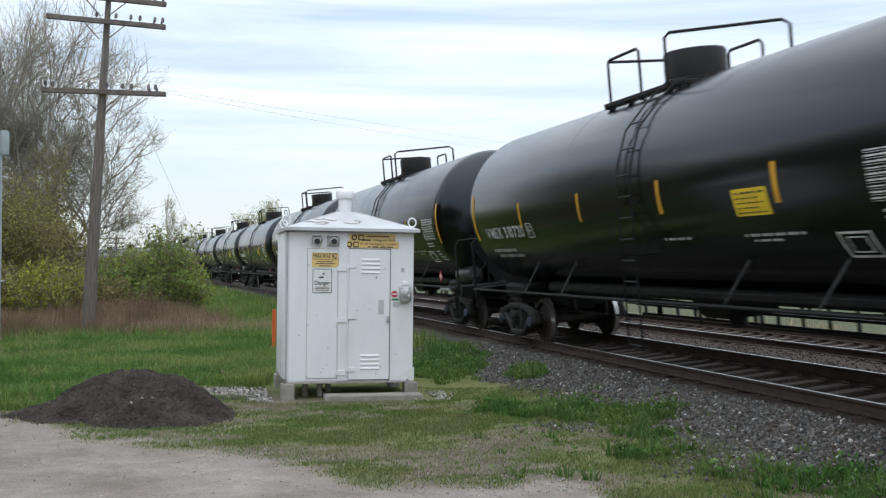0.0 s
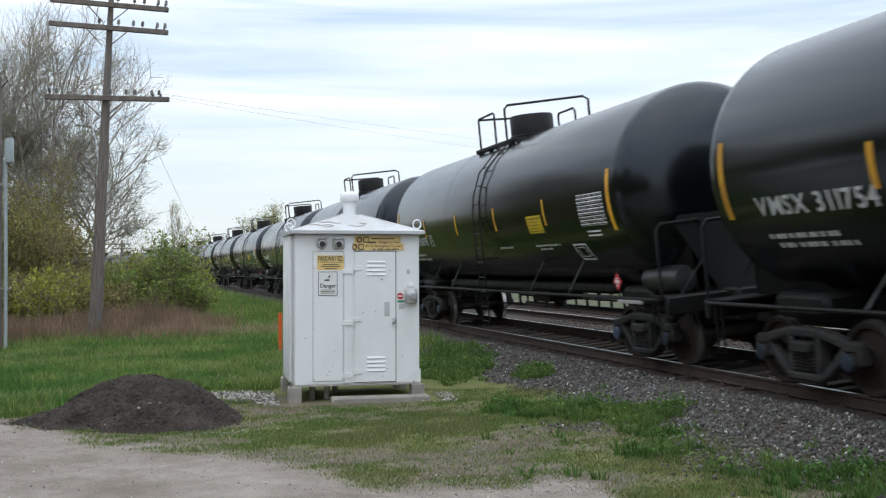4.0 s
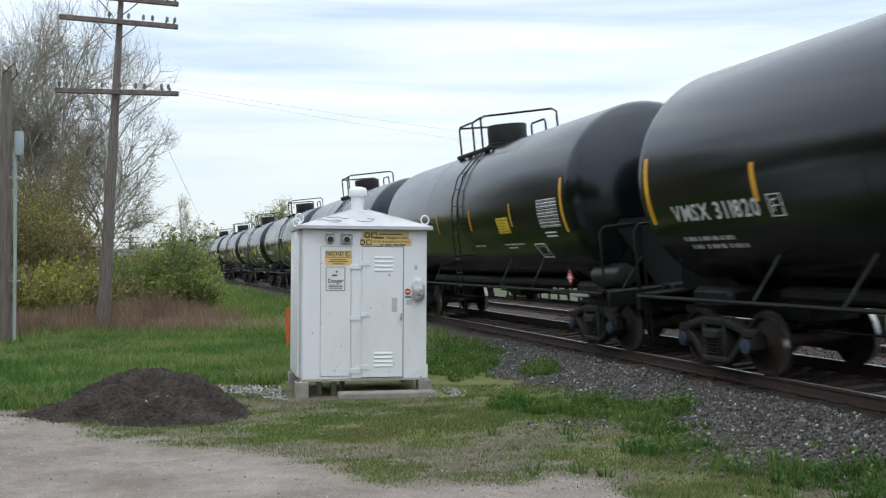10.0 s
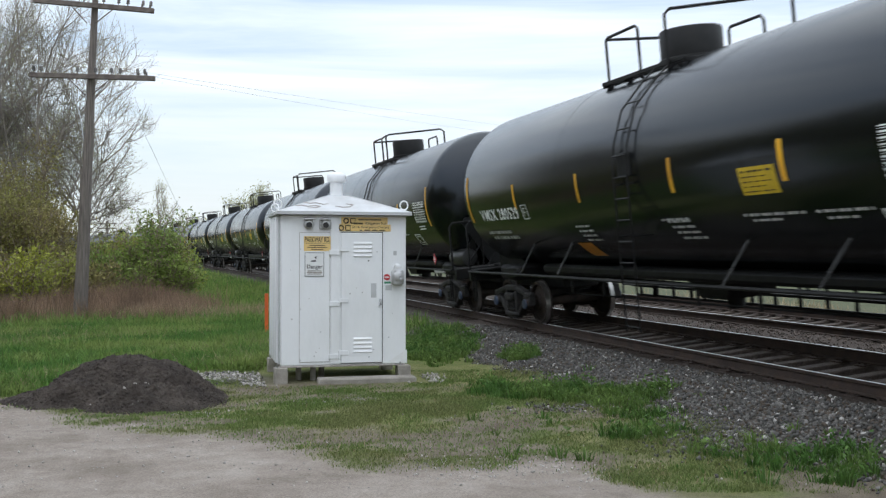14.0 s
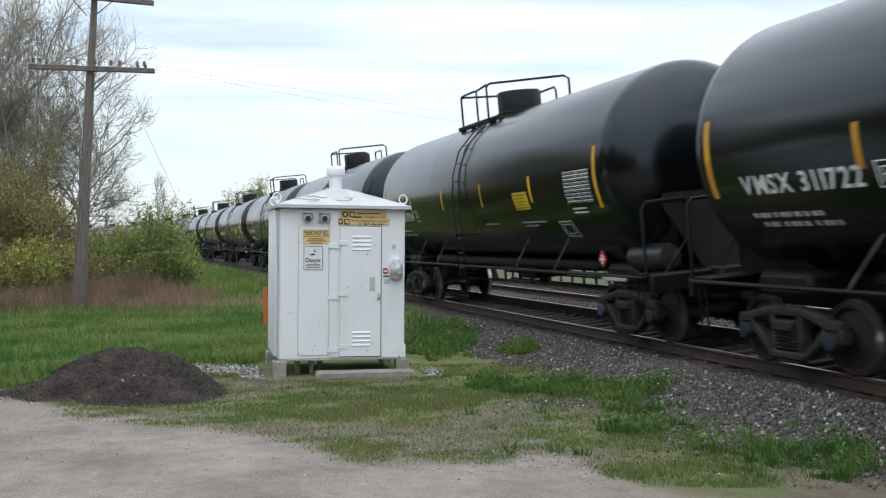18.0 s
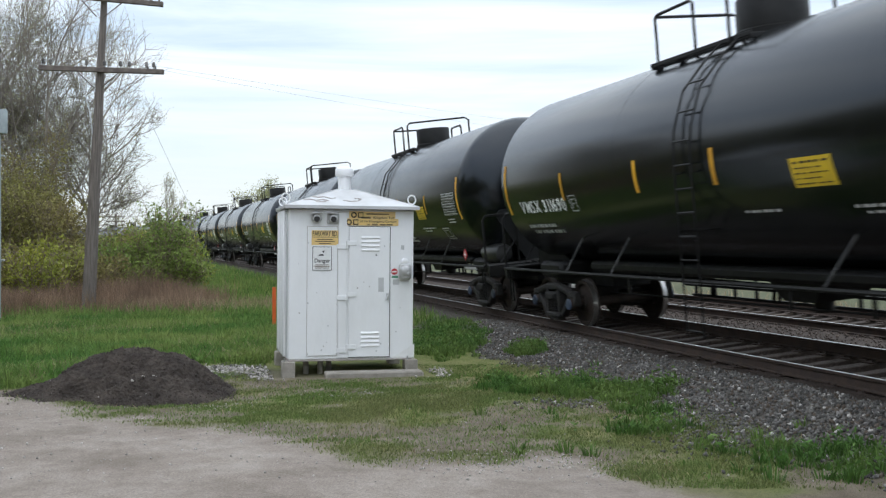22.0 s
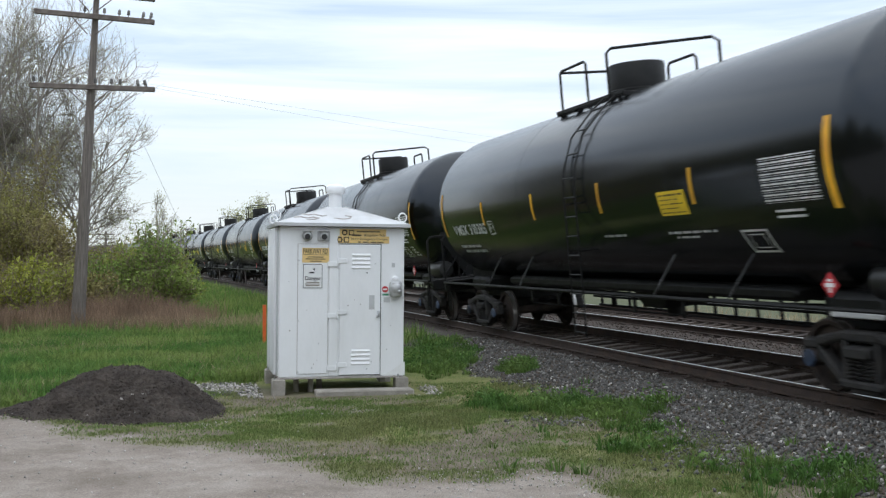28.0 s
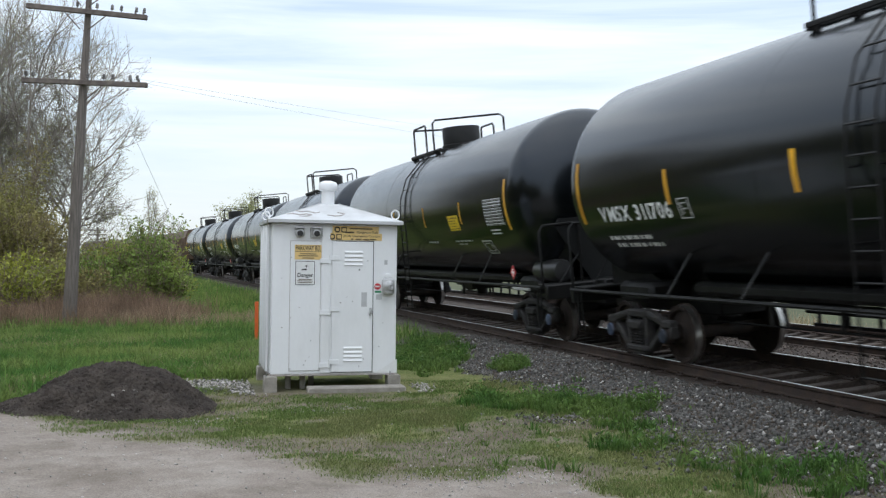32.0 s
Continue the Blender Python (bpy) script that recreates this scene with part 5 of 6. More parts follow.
def blades(name, P, hgt, width, bend, mat, rng):
    """Tapered bent blades standing at the points P (N x 3)."""
    n = len(P)
    a = rng.uniform(0, 2 * np.pi, n)
    side = np.stack([np.cos(a), np.sin(a), np.zeros(n)], -1)
    b = rng.uniform(0, 2 * np.pi, n)
    lean = np.stack([np.cos(b), np.sin(b), np.zeros(n)], -1) * (hgt * bend * rng.uniform(0.2, 1, n))[:, None]
    up = np.array([0, 0, 1.0])
    w = (width * rng.uniform(0.7, 1.3, n))[:, None]
    base = P - up * 0.02
    mid = P + lean * 0.35 + up * (hgt * 0.55)[:, None]
    tip = P + lean + up * hgt[:, None]
    V = np.stack([base - side * w, base + side * w, mid - side * w * 0.7, mid + side * w * 0.7, tip], 1).reshape(-1, 3)
    k = (np.arange(n) * 5)[:, None, None]
    T = (np.array([[0, 1, 3], [0, 3, 2], [2, 3, 4]])[None] + k).reshape(-1, 3)
    return tri_mesh(name, V, T, mat)


def tufts(rng, P, per, reach, low, high, width, mat, name):
    """Tussocks at the points P: blades fan out from each one's middle, the tallest inside."""
    n = len(P) * per
    size = np.repeat(rng.uniform(0.55, 1.3, len(P)), per)
    a = rng.uniform(0, 2 * np.pi, n)
    r = np.sqrt(rng.uniform(0, 1, n))
    out = np.stack([np.cos(a), np.sin(a), np.zeros(n)], -1)
    hgt = rng.uniform(low, high, n) * size * (1.1 - 0.55 * r)
    base = np.repeat(P, per, 0) + out * (r * reach * size)[:, None]
    lean = out * (hgt * (0.15 + 0.9 * r) * rng.uniform(0.4, 1.3, n))[:, None]
    b = rng.uniform(0, 2 * np.pi, n)
    w = np.stack([np.cos(b), np.sin(b), np.zeros(n)], -1) * (width * rng.uniform(0.7, 1.3, n))[:, None]
    up = np.array([0, 0, 1.0])
    mid = base + lean * 0.3 + up * (hgt * 0.6)[:, None]
    tip = base + lean + up * (hgt * rng.uniform(0.75, 1.0, n))[:, None]
    base = base - up * 0.02
    V = np.stack([base - w, base + w, mid - w * 0.8, mid + w * 0.8, tip], 1).reshape(-1, 3)
    T = (np.array([[0, 1, 3], [0, 3, 2], [2, 3, 4]])[None] + (np.arange(n) * 5)[:, None, None]).reshape(-1, 3)
    return tri_mesh(name, V, T, mat)


def scatter(rng, n, x0, x1, y0, y1, mask):
    x, y = rng.uniform(x0, x1, n), rng.uniform(y0, y1, n)
    keep = rng.uniform(0, 1, n) < mask(x, y)
    x, y = x[keep], y[keep]
    return np.stack([x, y, height(x, y)], -1)


def blob(x, y, cx, cy, rx, ry):
    return np.exp(-(((x - cx) / rx) ** 2 + ((y - cy) / ry) ** 2) ** 2)


def off_heap(x, y):
    return 1 - soft(0.0, 0.03, heap_top(x, y))


def under_shed(x, y):
    """1 outside the shed's plot, 0 inside."""
    a = radians(SHED_TURN)
    u = (x + 2.135) * math.cos(a) + (y - 15.5) * math.sin(a)
    v = -(x + 2.135) * math.sin(a) + (y - 15.5) * math.cos(a)
    return 1.0 - ((u > -0.25) & (u < 2.2) & (v > -0.5) & (v < 2.1))


def clumps(x, y):
    """Strong growth: by the shed, along the stones, before the lane's end."""
    m = blob(x, y, 0.35, 21.0, 0.75, 3.2) + blob(x, y, 1.75, 18.2, 0.3, 0.9) + blob(x, y, 1.5, 14.3, 0.8, 0.85) + blob(x, y, 2.5, 13.5, 0.75, 0.7) + 0.8 * blob(x, y, 1.1, 15.2, 0.3, 0.3)
    m = m + 0.42 * blob(x, y, 2.4, 11.2, 0.6, 0.5) + 0.5 * blob(x, y, 3.0, 9.9, 0.55, 0.6) + 0.75 * blob(x, y, 3.85, 9.0, 0.6, 0.7) + 0.6 * blob(x, y, -2.55, 14.4, 0.35, 0.7)
    m = m + 0.35 * blob(x, y, 2.6, 12.2, 0.45, 0.5)
    return np.clip(np.clip(m, 0, 1) * 1.3 + 0.75 * wave(x, y, 3.0, 2.0) + 0.45 * wave(x, y, 8.0, 6.0) - 0.25, 0, 1) * soft(0.02, 0.3, m) + 0.012 * (np.hypot(x - 2.6, (y - 11.5) / 2) < 2.2) * (lateral(x, y) < -1.6) * (y > road_edge(x) + 0.3)


def meadow(x, y):
    q = lateral(x, y)
    return soft(16.6, 17.6, y + 0.3 * np.sin(2 * x)) * (1 - soft(-3.2, -2.6, q)) * (1 - soft(-2.9, -2.2, x) * (1 - soft(18, 19, y))) + soft(13.8, 15.0, y) * (1 - soft(-5.4, -4.6, x))


def lawn(x, y):
    q = lateral(x, y)
    green = np.clip(0.42 - 0.75 * wave(x, y, 1.1, 3.0) - 0.55 * wave(x, y, 3.7, 8.0) + 0.25 * wave(x, y, 9.0, 1.0), 0.14, 1)
    return green * (1 - lane(x, y)) * (1 - soft(-2.5, -1.9, q)) * off_heap(x, y) * under_shed(x, y) * (1 - soft(16.5, 18, y))


def plant_grass():
    rng = np.random.default_rng(5)
    spill = lambda x, y: 1 - np.clip(2.2 * blob(x, y, -3.05, 16.3, 1.05, 0.55), 0, 1)
    P = scatter(rng, 26000, -10.5, -1.8, 13.6, 30, lambda x, y: np.clip(meadow(x, y), 0, 1) * off_heap(x, y) * under_shed(x, y) * spill(x, y) * np.clip(17 / y, 0, 1))
    tagged(new("meadow_grass", tufts(rng, P, 24, 0.10, 0.07, 0.24, 0.009, GRASS, "meadow_grass")), "lush green spring grass behind the soil heap", "grass", kind="stuff")
    P = scatter(rng, 9000, -10.5, -1.8, 13.6, 30, lambda x, y: np.clip(meadow(x, y), 0, 1) * off_heap(x, y) * under_shed(x, y) * spill(x, y) * np.clip(0.2 + 0.8 * wave(x, y, 1.9, 3.0), 0, 1))
    tagged(new("tall_grass", tufts(rng, P, 16, 0.09, 0.16, 0.40, 0.008, GRASS, "tall_grass")), "taller tufts of green grass in the meadow", "grass", kind="stuff")
    P = scatter(rng, 15000, -0.8, 5.2, 8.2, 25, lambda x, y: clumps(x, y) * under_shed(x, y))
    tagged(new("grass_clumps", tufts(rng, P, 20, 0.07, 0.06, 0.20, 0.007, WEED, "grass_clumps")), "thick green grass clumps at the edge of the ballast", "grass", kind="stuff")
    P = scatter(rng, 16000, -0.8, 5.2, 8.2, 25, lambda x, y: clumps(x, y) * under_shed(x, y) * np.clip(0.5 + wave(x, y, 2.3, 9.0), 0.1, 1))
    P[:, 2] += rng.uniform(0.03, 0.18, len(P))
    tagged(new("weed_leaves", leaf_mesh(P, 3, 0.036, WEED, 8, 0.045)), "broad-leaved green weeds among the grass clumps", "weeds", kind="stuff")
    P = scatter(rng, 520000, -6.8, 4.6, 8.2, 17, lambda x, y: lawn(x, y))
    h = rng.uniform(0.010, 0.040, len(P)) * (0.8 + 0.5 * lawn(P[:, 0], P[:, 1]))
    tagged(new("short_grass", blades("short_grass", P, h, 0.0045, 1.1, LAWN, rng)), "short patchy olive grass between lane and shed", "grass", kind="stuff")
    P = scatter(rng, 26000, -6.8, 4.6, 8.4, 16.5, lambda x, y: 0.55 * (1 - lane(x, y)) * (1 - soft(-2.3, -1.8, lateral(x, y))) * off_heap(x, y) * under_shed(x, y) * np.clip(wave(x, y, 1.7, 6.0), 0.05, 1))
    h = rng.uniform(0.025, 0.07, len(P))
    tagged(new("dry_grass", blades("dry_grass", P, h, 0.0035, 1.2, STRAW, rng)), "dry straw-coloured grass blades in the lawn", "grass", kind="stuff")
    P = scatter(rng, 70000, -10.5, -1.8, 14.5, 30, lambda x, y: np.clip(meadow(x, y), 0, 1) * off_heap(x, y) * under_shed(x, y) * np.clip(0.10 + 0.9 * wave(x, y, 0.7, 5.0), 0, 1) * 0.6)
    tagged(new("meadow_straw", blades("meadow_straw", P, rng.uniform(0.08, 0.24, len(P)), 0.006, 1.0, STRAW, rng)), "last year's dry blades among the meadow grass", "grass", kind="stuff")
    # dead stalks along the brush, and straw at its foot
    P = scatter(rng, 90000, -17.5, -5.2, 27.0, 33.5, lambda x, y: soft(27.6, 29.2, y + 0.5 * wave(x, y, 0.8) - 0.05 * x - 0.5) * (1 - soft(-7.6, -6.0, x)) * np.clip(0.45 + 0.7 * wave(x, y, 1.6, 4.0), 0.05, 1))
    h = rng.uniform(0.3, 1.2, len(P)) * (0.75 + 0.45 * wave(P[:, 0], P[:, 1], 1.1, 2.0))
    tagged(new("dead_stalks", blades("dead_stalks", P, np.clip(h, .2, 1.5), 0.008, 0.45, REED, rng)), "reddish brown dead stalks along the brush", "dry weeds", kind="stuff")
    P = scatter(rng, 30000, -9.0, -3.0, 27.0, 36.0, lambda x, y: blob(x, y, -7.0, 29.4, 1.7, 1.2) * 0.8 + blob(x, y, -4.6, 31, 1.2, 1.5) * 0.4)
    tagged(new("straw_grass", blades("straw_grass", P, rng.uniform(0.15, 0.55, len(P)), 0.008, 0.7, STRAW, rng)), "pale dry grass at the foot of the bushes", "grass", kind="stuff")
    P = scatter(rng, 60000, -4, 16, 8, 40, lambda x, y: soft(10.2, 11.0, lateral(x, y)) * (1 - soft(12.5, 14, lateral(x, y))) * np.clip(0.1 + 0.7 * wave(x, y, 0.9, 2.0), 0.02, 1))
    tagged(new("far_weeds", blades("far_weeds", P, rng.uniform(0.12, 0.55, len(P)), 0.010, 0.6, STRAW, rng)), "dry pale weeds beyond the second track", "dry weeds", kind="stuff")
    # the far verge up to the rail bed
    P = scatter(rng, 230000, -34, 2.5, 21, 110, lambda x, y: (1 - soft(-1.9, -1.3, lateral(x, y))) * soft(-15, -11, lateral(x, y)) * soft(22, 24.5, y) * np.maximum(soft(-5.5, -4.0, lateral(x, y)), soft(26, 28, y)) * np.clip(30 / y, 0, 1))
    h = rng.uniform(0.15, 0.45, len(P))
    tagged(new("verge_grass", blades("verge_grass", P, h, 0.014, 0.6, GRASS, rng)), "green grass on the verge below the track", "grass", kind="stuff")



STONE_TRIS = np.array([[4, 0, 6], [4, 6, 2], [6, 0, 2], [4, 2, 1], [4, 1, 7], [4, 7, 3], [7, 1, 3], [4, 3, 0], [5, 2, 0], [5, 0, 8], [5, 8, 3], [8, 0, 3], [5, 3, 1], [5, 1, 9], [5, 9, 2], [9, 1, 2]])


def stone_body(rng, n, size):
    """Corners of n broken stones, lumpy bodies round the origin, each turned and squeezed its own way."""
    v = np.array([[1, 0, 0], [-1, 0, 0], [0, 1, 0], [0, -1, 0], [0, 0, 1], [0, 0, -1], [.62, .62, .5], [-.62, -.62, .5], [.62, -.62, -.45], [-.62, .62, -.45]], float)
    V = v[None] * rng.uniform(0.65, 1.25, (n, 10, 1)) * (size[:, None, None] * rng.uniform(0.55, 1.0, (n, 1, 3)))
    q = rng.normal(size=(n, 4))
    q /= np.linalg.norm(q, axis=1)[:, None]
    w, x, y, z = q.T
    R = np.stack([1 - 2 * (y * y + z * z), 2 * (x * y - z * w), 2 * (x * z + y * w), 2 * (x * y + z * w), 1 - 2 * (x * x + z * z), 2 * (y * z - x * w),
                  2 * (x * z - y * w), 2 * (y * z + x * w), 1 - 2 * (x * x + y * y)], -1).reshape(n, 3, 3)
    return np.einsum("nij,nkj->nki", R, V)


def stones(name, P, size, mat, rng, label):
    n = len(P)
    V = stone_body(rng, n, size) + P[:, None, :]
    T = (STONE_TRIS[None] + (np.arange(n) * 10)[:, None, None]).reshape(-1, 3)
    return tagged(new(name, tri_mesh(name, V.reshape(-1, 3), T, mat)), label, "gravel", kind="stuff")


def lay_stones():
    rng = np.random.default_rng(9)
    P = scatter(rng, 135000, -3.5, 7.5, 7.8, 24, lambda x, y: np.clip(stony(x, y), 0, 1) * (1 - soft(-0.55, -0.35, lateral(x, y))) * under_shed(x, y) * np.clip(15 / y, 0, 1) ** 1.4)
    sz = rng.uniform(0.014, 0.035, len(P))
    P[:, 2] += sz * 0.35
    near = np.nonzero((P[:, 1] > 9.0) & (P[:, 1] < 11.0))[0]
    near = near[np.argsort(-sz[near])][:300]
    shapes = []
    for k in range(8):
        one = stone_body(rng, 1, np.ones(1))
        shapes.append(tri_mesh("stone", one[0], STONE_TRIS, STONE_ONE))
    for k, i in enumerate(near):
        part("stone", shapes[k % 8], STONE_ONE, TRACKS[0], m=Matrix.LocRotScale(Vector(P[i] + [0, 0, 0.008]), Euler(rng.uniform(0, 6.28, 3)), (sz[i] * 1.1,) * 3))
    rest = np.ones(len(P), bool)
    rest[near] = False
    P, sz = P[rest], sz[rest]
    stones("ballast_stones", P, sz, STONE, rng, "grey crushed stone ballast on the shoulder of the track")
    P = scatter(rng, 30000, -8, 12, 8, 34, lambda x, y: soft(0.1, 0.2, lateral(x, y)) * (1 - soft(9.0, 9.5, lateral(x, y))) * np.clip(14 / y, 0, 1))
    sz = rng.uniform(0.02, 0.04, len(P))
    P[:, 2] += 0.02
    stones("track_stones", P, sz, TRACKST, rng, "dirty stones between the ties and the tracks")
    P = scatter(rng, 40000, -7, 4.5, 8.2, 14.5, lambda x, y: (0.02 * lane(x, y) + 0.9 * blob(x, y, -2.65, 12.85, 0.5, 0.3) + 0.7 * blob(x, y, -1.1, 13.7, 0.7, 0.3) + 0.3 * blob(x, y, 0.8, 9.2, 1.0, 0.6) + 0.02) * off_heap(x, y))
    sz = rng.uniform(0.005, 0.018, len(P))
    P[:, 2] += sz * 0.3
    stones("lane_gravel", P, sz, PALEST, rng, "loose pale gravel on the lane and its edge")
    P = scatter(rng, 900, -5.6, -2.6, 12.6, 14.2, lambda x, y: 0.03 * (heap_top(x, y) > 0) * (y < 13.3) + 0.9 * blob(x, y, -3.62, 13.25, 0.14, 0.10))
    P[:, 2] += np.maximum(heap_top(P[:, 0], P[:, 1]), 0)
    stones("heap_stones", P, rng.uniform(0.01, 0.036, len(P)), PALEST, rng, "few pale stones lying on the soil heap")
    P = scatter(rng, 9000, -4.6, 0.4, 14.2, 17.4, lambda x, y: (blob(x, y, -2.95, 16.1, 0.95, 0.5) + 0.8 * blob(x, y, -2.35, 15.3, 0.35, 0.35) + 0.6 * blob(x, y, 0.15, 15.9, 0.25, 0.5)) * off_heap(x, y) * under_shed(x, y))
    sz = rng.uniform(0.012, 0.034, len(P))
    P[:, 2] += sz * 0.6
    stones("spilled_stones", P, sz, PALEST, rng, "pale crushed stone spilled round the shed's footing")
    P = scatter(rng, 5200, -6.0, -2.4, 12.4, 15.0, lambda x, y: np.where(heap_top(x, y) > -0.02, 0.8, 0.10 * blob(x, y, -4.1, 13.5, 1.9, 1.2)))
    P[:, 2] += np.maximum(heap_top(P[:, 0], P[:, 1]), 0)
    stones("soil_clods", P, rng.uniform(0.008, 0.032, len(P)) * rng.uniform(0.5, 1, len(P)), SOIL, rng, "small dark clods on and round the soil heap")


PALEST = material("pale_gravel", (0.42, 0.39, 0.36), 0.9, col2=(0.28, 0.26, 0.24), scale=2, island=0.35)
lay_stones()


# ---- trees and bushes ----
def grow(rng, root, way, length, radius, depth, out, tips, spread=0.6, up=0.25, kids=(2, 4), shrink=0.70, rise=-1.0):
    """Adds one limb and, from it, finer ones."""
    n = 4 if depth > 1 else (3 if depth else 2)
    pts, p, d = [root], Vector(root), Vector(way).normalized()
    for i in range(n):
        d = (d + Vector((rng.gauss(0, 0.12), rng.gauss(0, 0.12), rng.gauss(0, 0.08) + up * 0.14))).normalized()
        p = p + d * (length / n)
        pts.append(p.copy())
    rs = [radius * (1 - 0.42 * i / n) for i in range(n + 1)]
    if depth == 0:
        rs[-1] = radius * 0.25
    out.tube(pts, rs, 7 if depth > 2 else (5 if depth > 0 else 3), cap=False)
    if depth <= 1:
        tips += pts[1:]
    if depth == 0:
        return
    for k in range(rng.randint(*kids)):
        t = 1.0 if k == 0 else rng.uniform(0.35, 1.0)
        i = min(int(t * n), n - 1)
        q = pts[i].lerp(pts[i + 1], t * n - i)
        side = Vector((rng.gauss(0, 1), rng.gauss(0, 1), rng.gauss(0.1, 0.5))).normalized()
        w = (d * (1.0 if k == 0 else 0.75) + side * spread * (0.5 if k == 0 else 1.0) + Vector((0, 0, up * 0.5))).normalized()
        w.z = max(w.z, rise)
        grow(rng, q, w, length * shrink * rng.uniform(0.8, 1.15), max(radius * (0.72 if k == 0 else 0.52), 0.008), depth - 1, out, tips, spread, up, kids, shrink, rise)


def leaf_mesh(tips, per, size, mat, seed, spread):
    rng = np.random.default_rng(seed)
    T = np.array([tuple(a) for a in tips])
    C = np.repeat(T, per, 0) + rng.normal(0, spread, (len(T) * per, 3))
    n = len(C)
    a = rng.normal(size=(n, 3))
    a /= np.linalg.norm(a, axis=1)[:, None]
    b = np.cross(a, rng.normal(size=(n, 3)))
    b /= np.linalg.norm(b, axis=1)[:, None]
    s = size * rng.uniform(0.6, 1.3, (n, 1))
    V = np.stack([C - a * s, C + b * s * 0.42, C + a * s, C - b * s * 0.42], 1).reshape(-1, 3)
    k = (np.arange(n) * 4)[:, None, None]
    F = (np.array([[0, 1, 2], [0, 2, 3]])[None] + k).reshape(-1, 3)
    return tri_mesh("crown", V, F, mat)


def tree(name, x, y, hgt, label, seed, stems=1, depth=4, spread=0.55, up=0.3, per=2, size=0.06, lspread=0.12, mat=None, radius=None, kids=(2, 4), lean=0.15, category="tree", group="", trunk=0.30, bark=None, base=None, shrink=0.70, rise=-1.0, wide=9.0):
    rng = random.Random(seed)
    z = float(height(np.array([x]), np.array([y]))[0]) if base is None else base
    tr = thing(name, pose(x, y, z), label, category, group)
    wood, tips = Mesh(), []
    for k in range(stems):
        a = 2 * math.pi * k / stems + rng.uniform(-0.5, 0.5)
        off = 0.0 if stems == 1 else 0.12 * hgt * 0.3
        w = Vector((math.cos(a) * lean, math.sin(a) * lean, 1.0)) if stems > 1 else Vector((rng.uniform(-.08, .08), rng.uniform(-.08, .08), 1))
        grow(rng, Vector((math.cos(a) * off, math.sin(a) * off, -0.15)), w, hgt * trunk * rng.uniform(0.85, 1.1), radius or hgt * 0.016, depth, wood, tips, spread, up, kids, shrink, rise)
    top = max(q.z for q in tips)
    k = hgt / top
    reach = sorted(math.hypot(q.x, q.y) for q in tips)[int(len(tips) * 0.95)]
    kx = min(k, wide * hgt / reach)
    sc = lambda q: (q[0] * kx, q[1] * kx, q[2] * k)
    wood.v = [sc(q) for q in wood.v]
    tips = [Vector(sc(q)) for q in tips]
    me = raw("trunk", wood.v, wood.f, bark or BARK, True)
    part("trunk", me, BARK, tr, "bare brown trunk and limbs")
    part("crown", leaf_mesh(tips, per, size, mat or BUD, seed, lspread), mat or BUD, tr, "thin crown of small young leaves")
    return tr


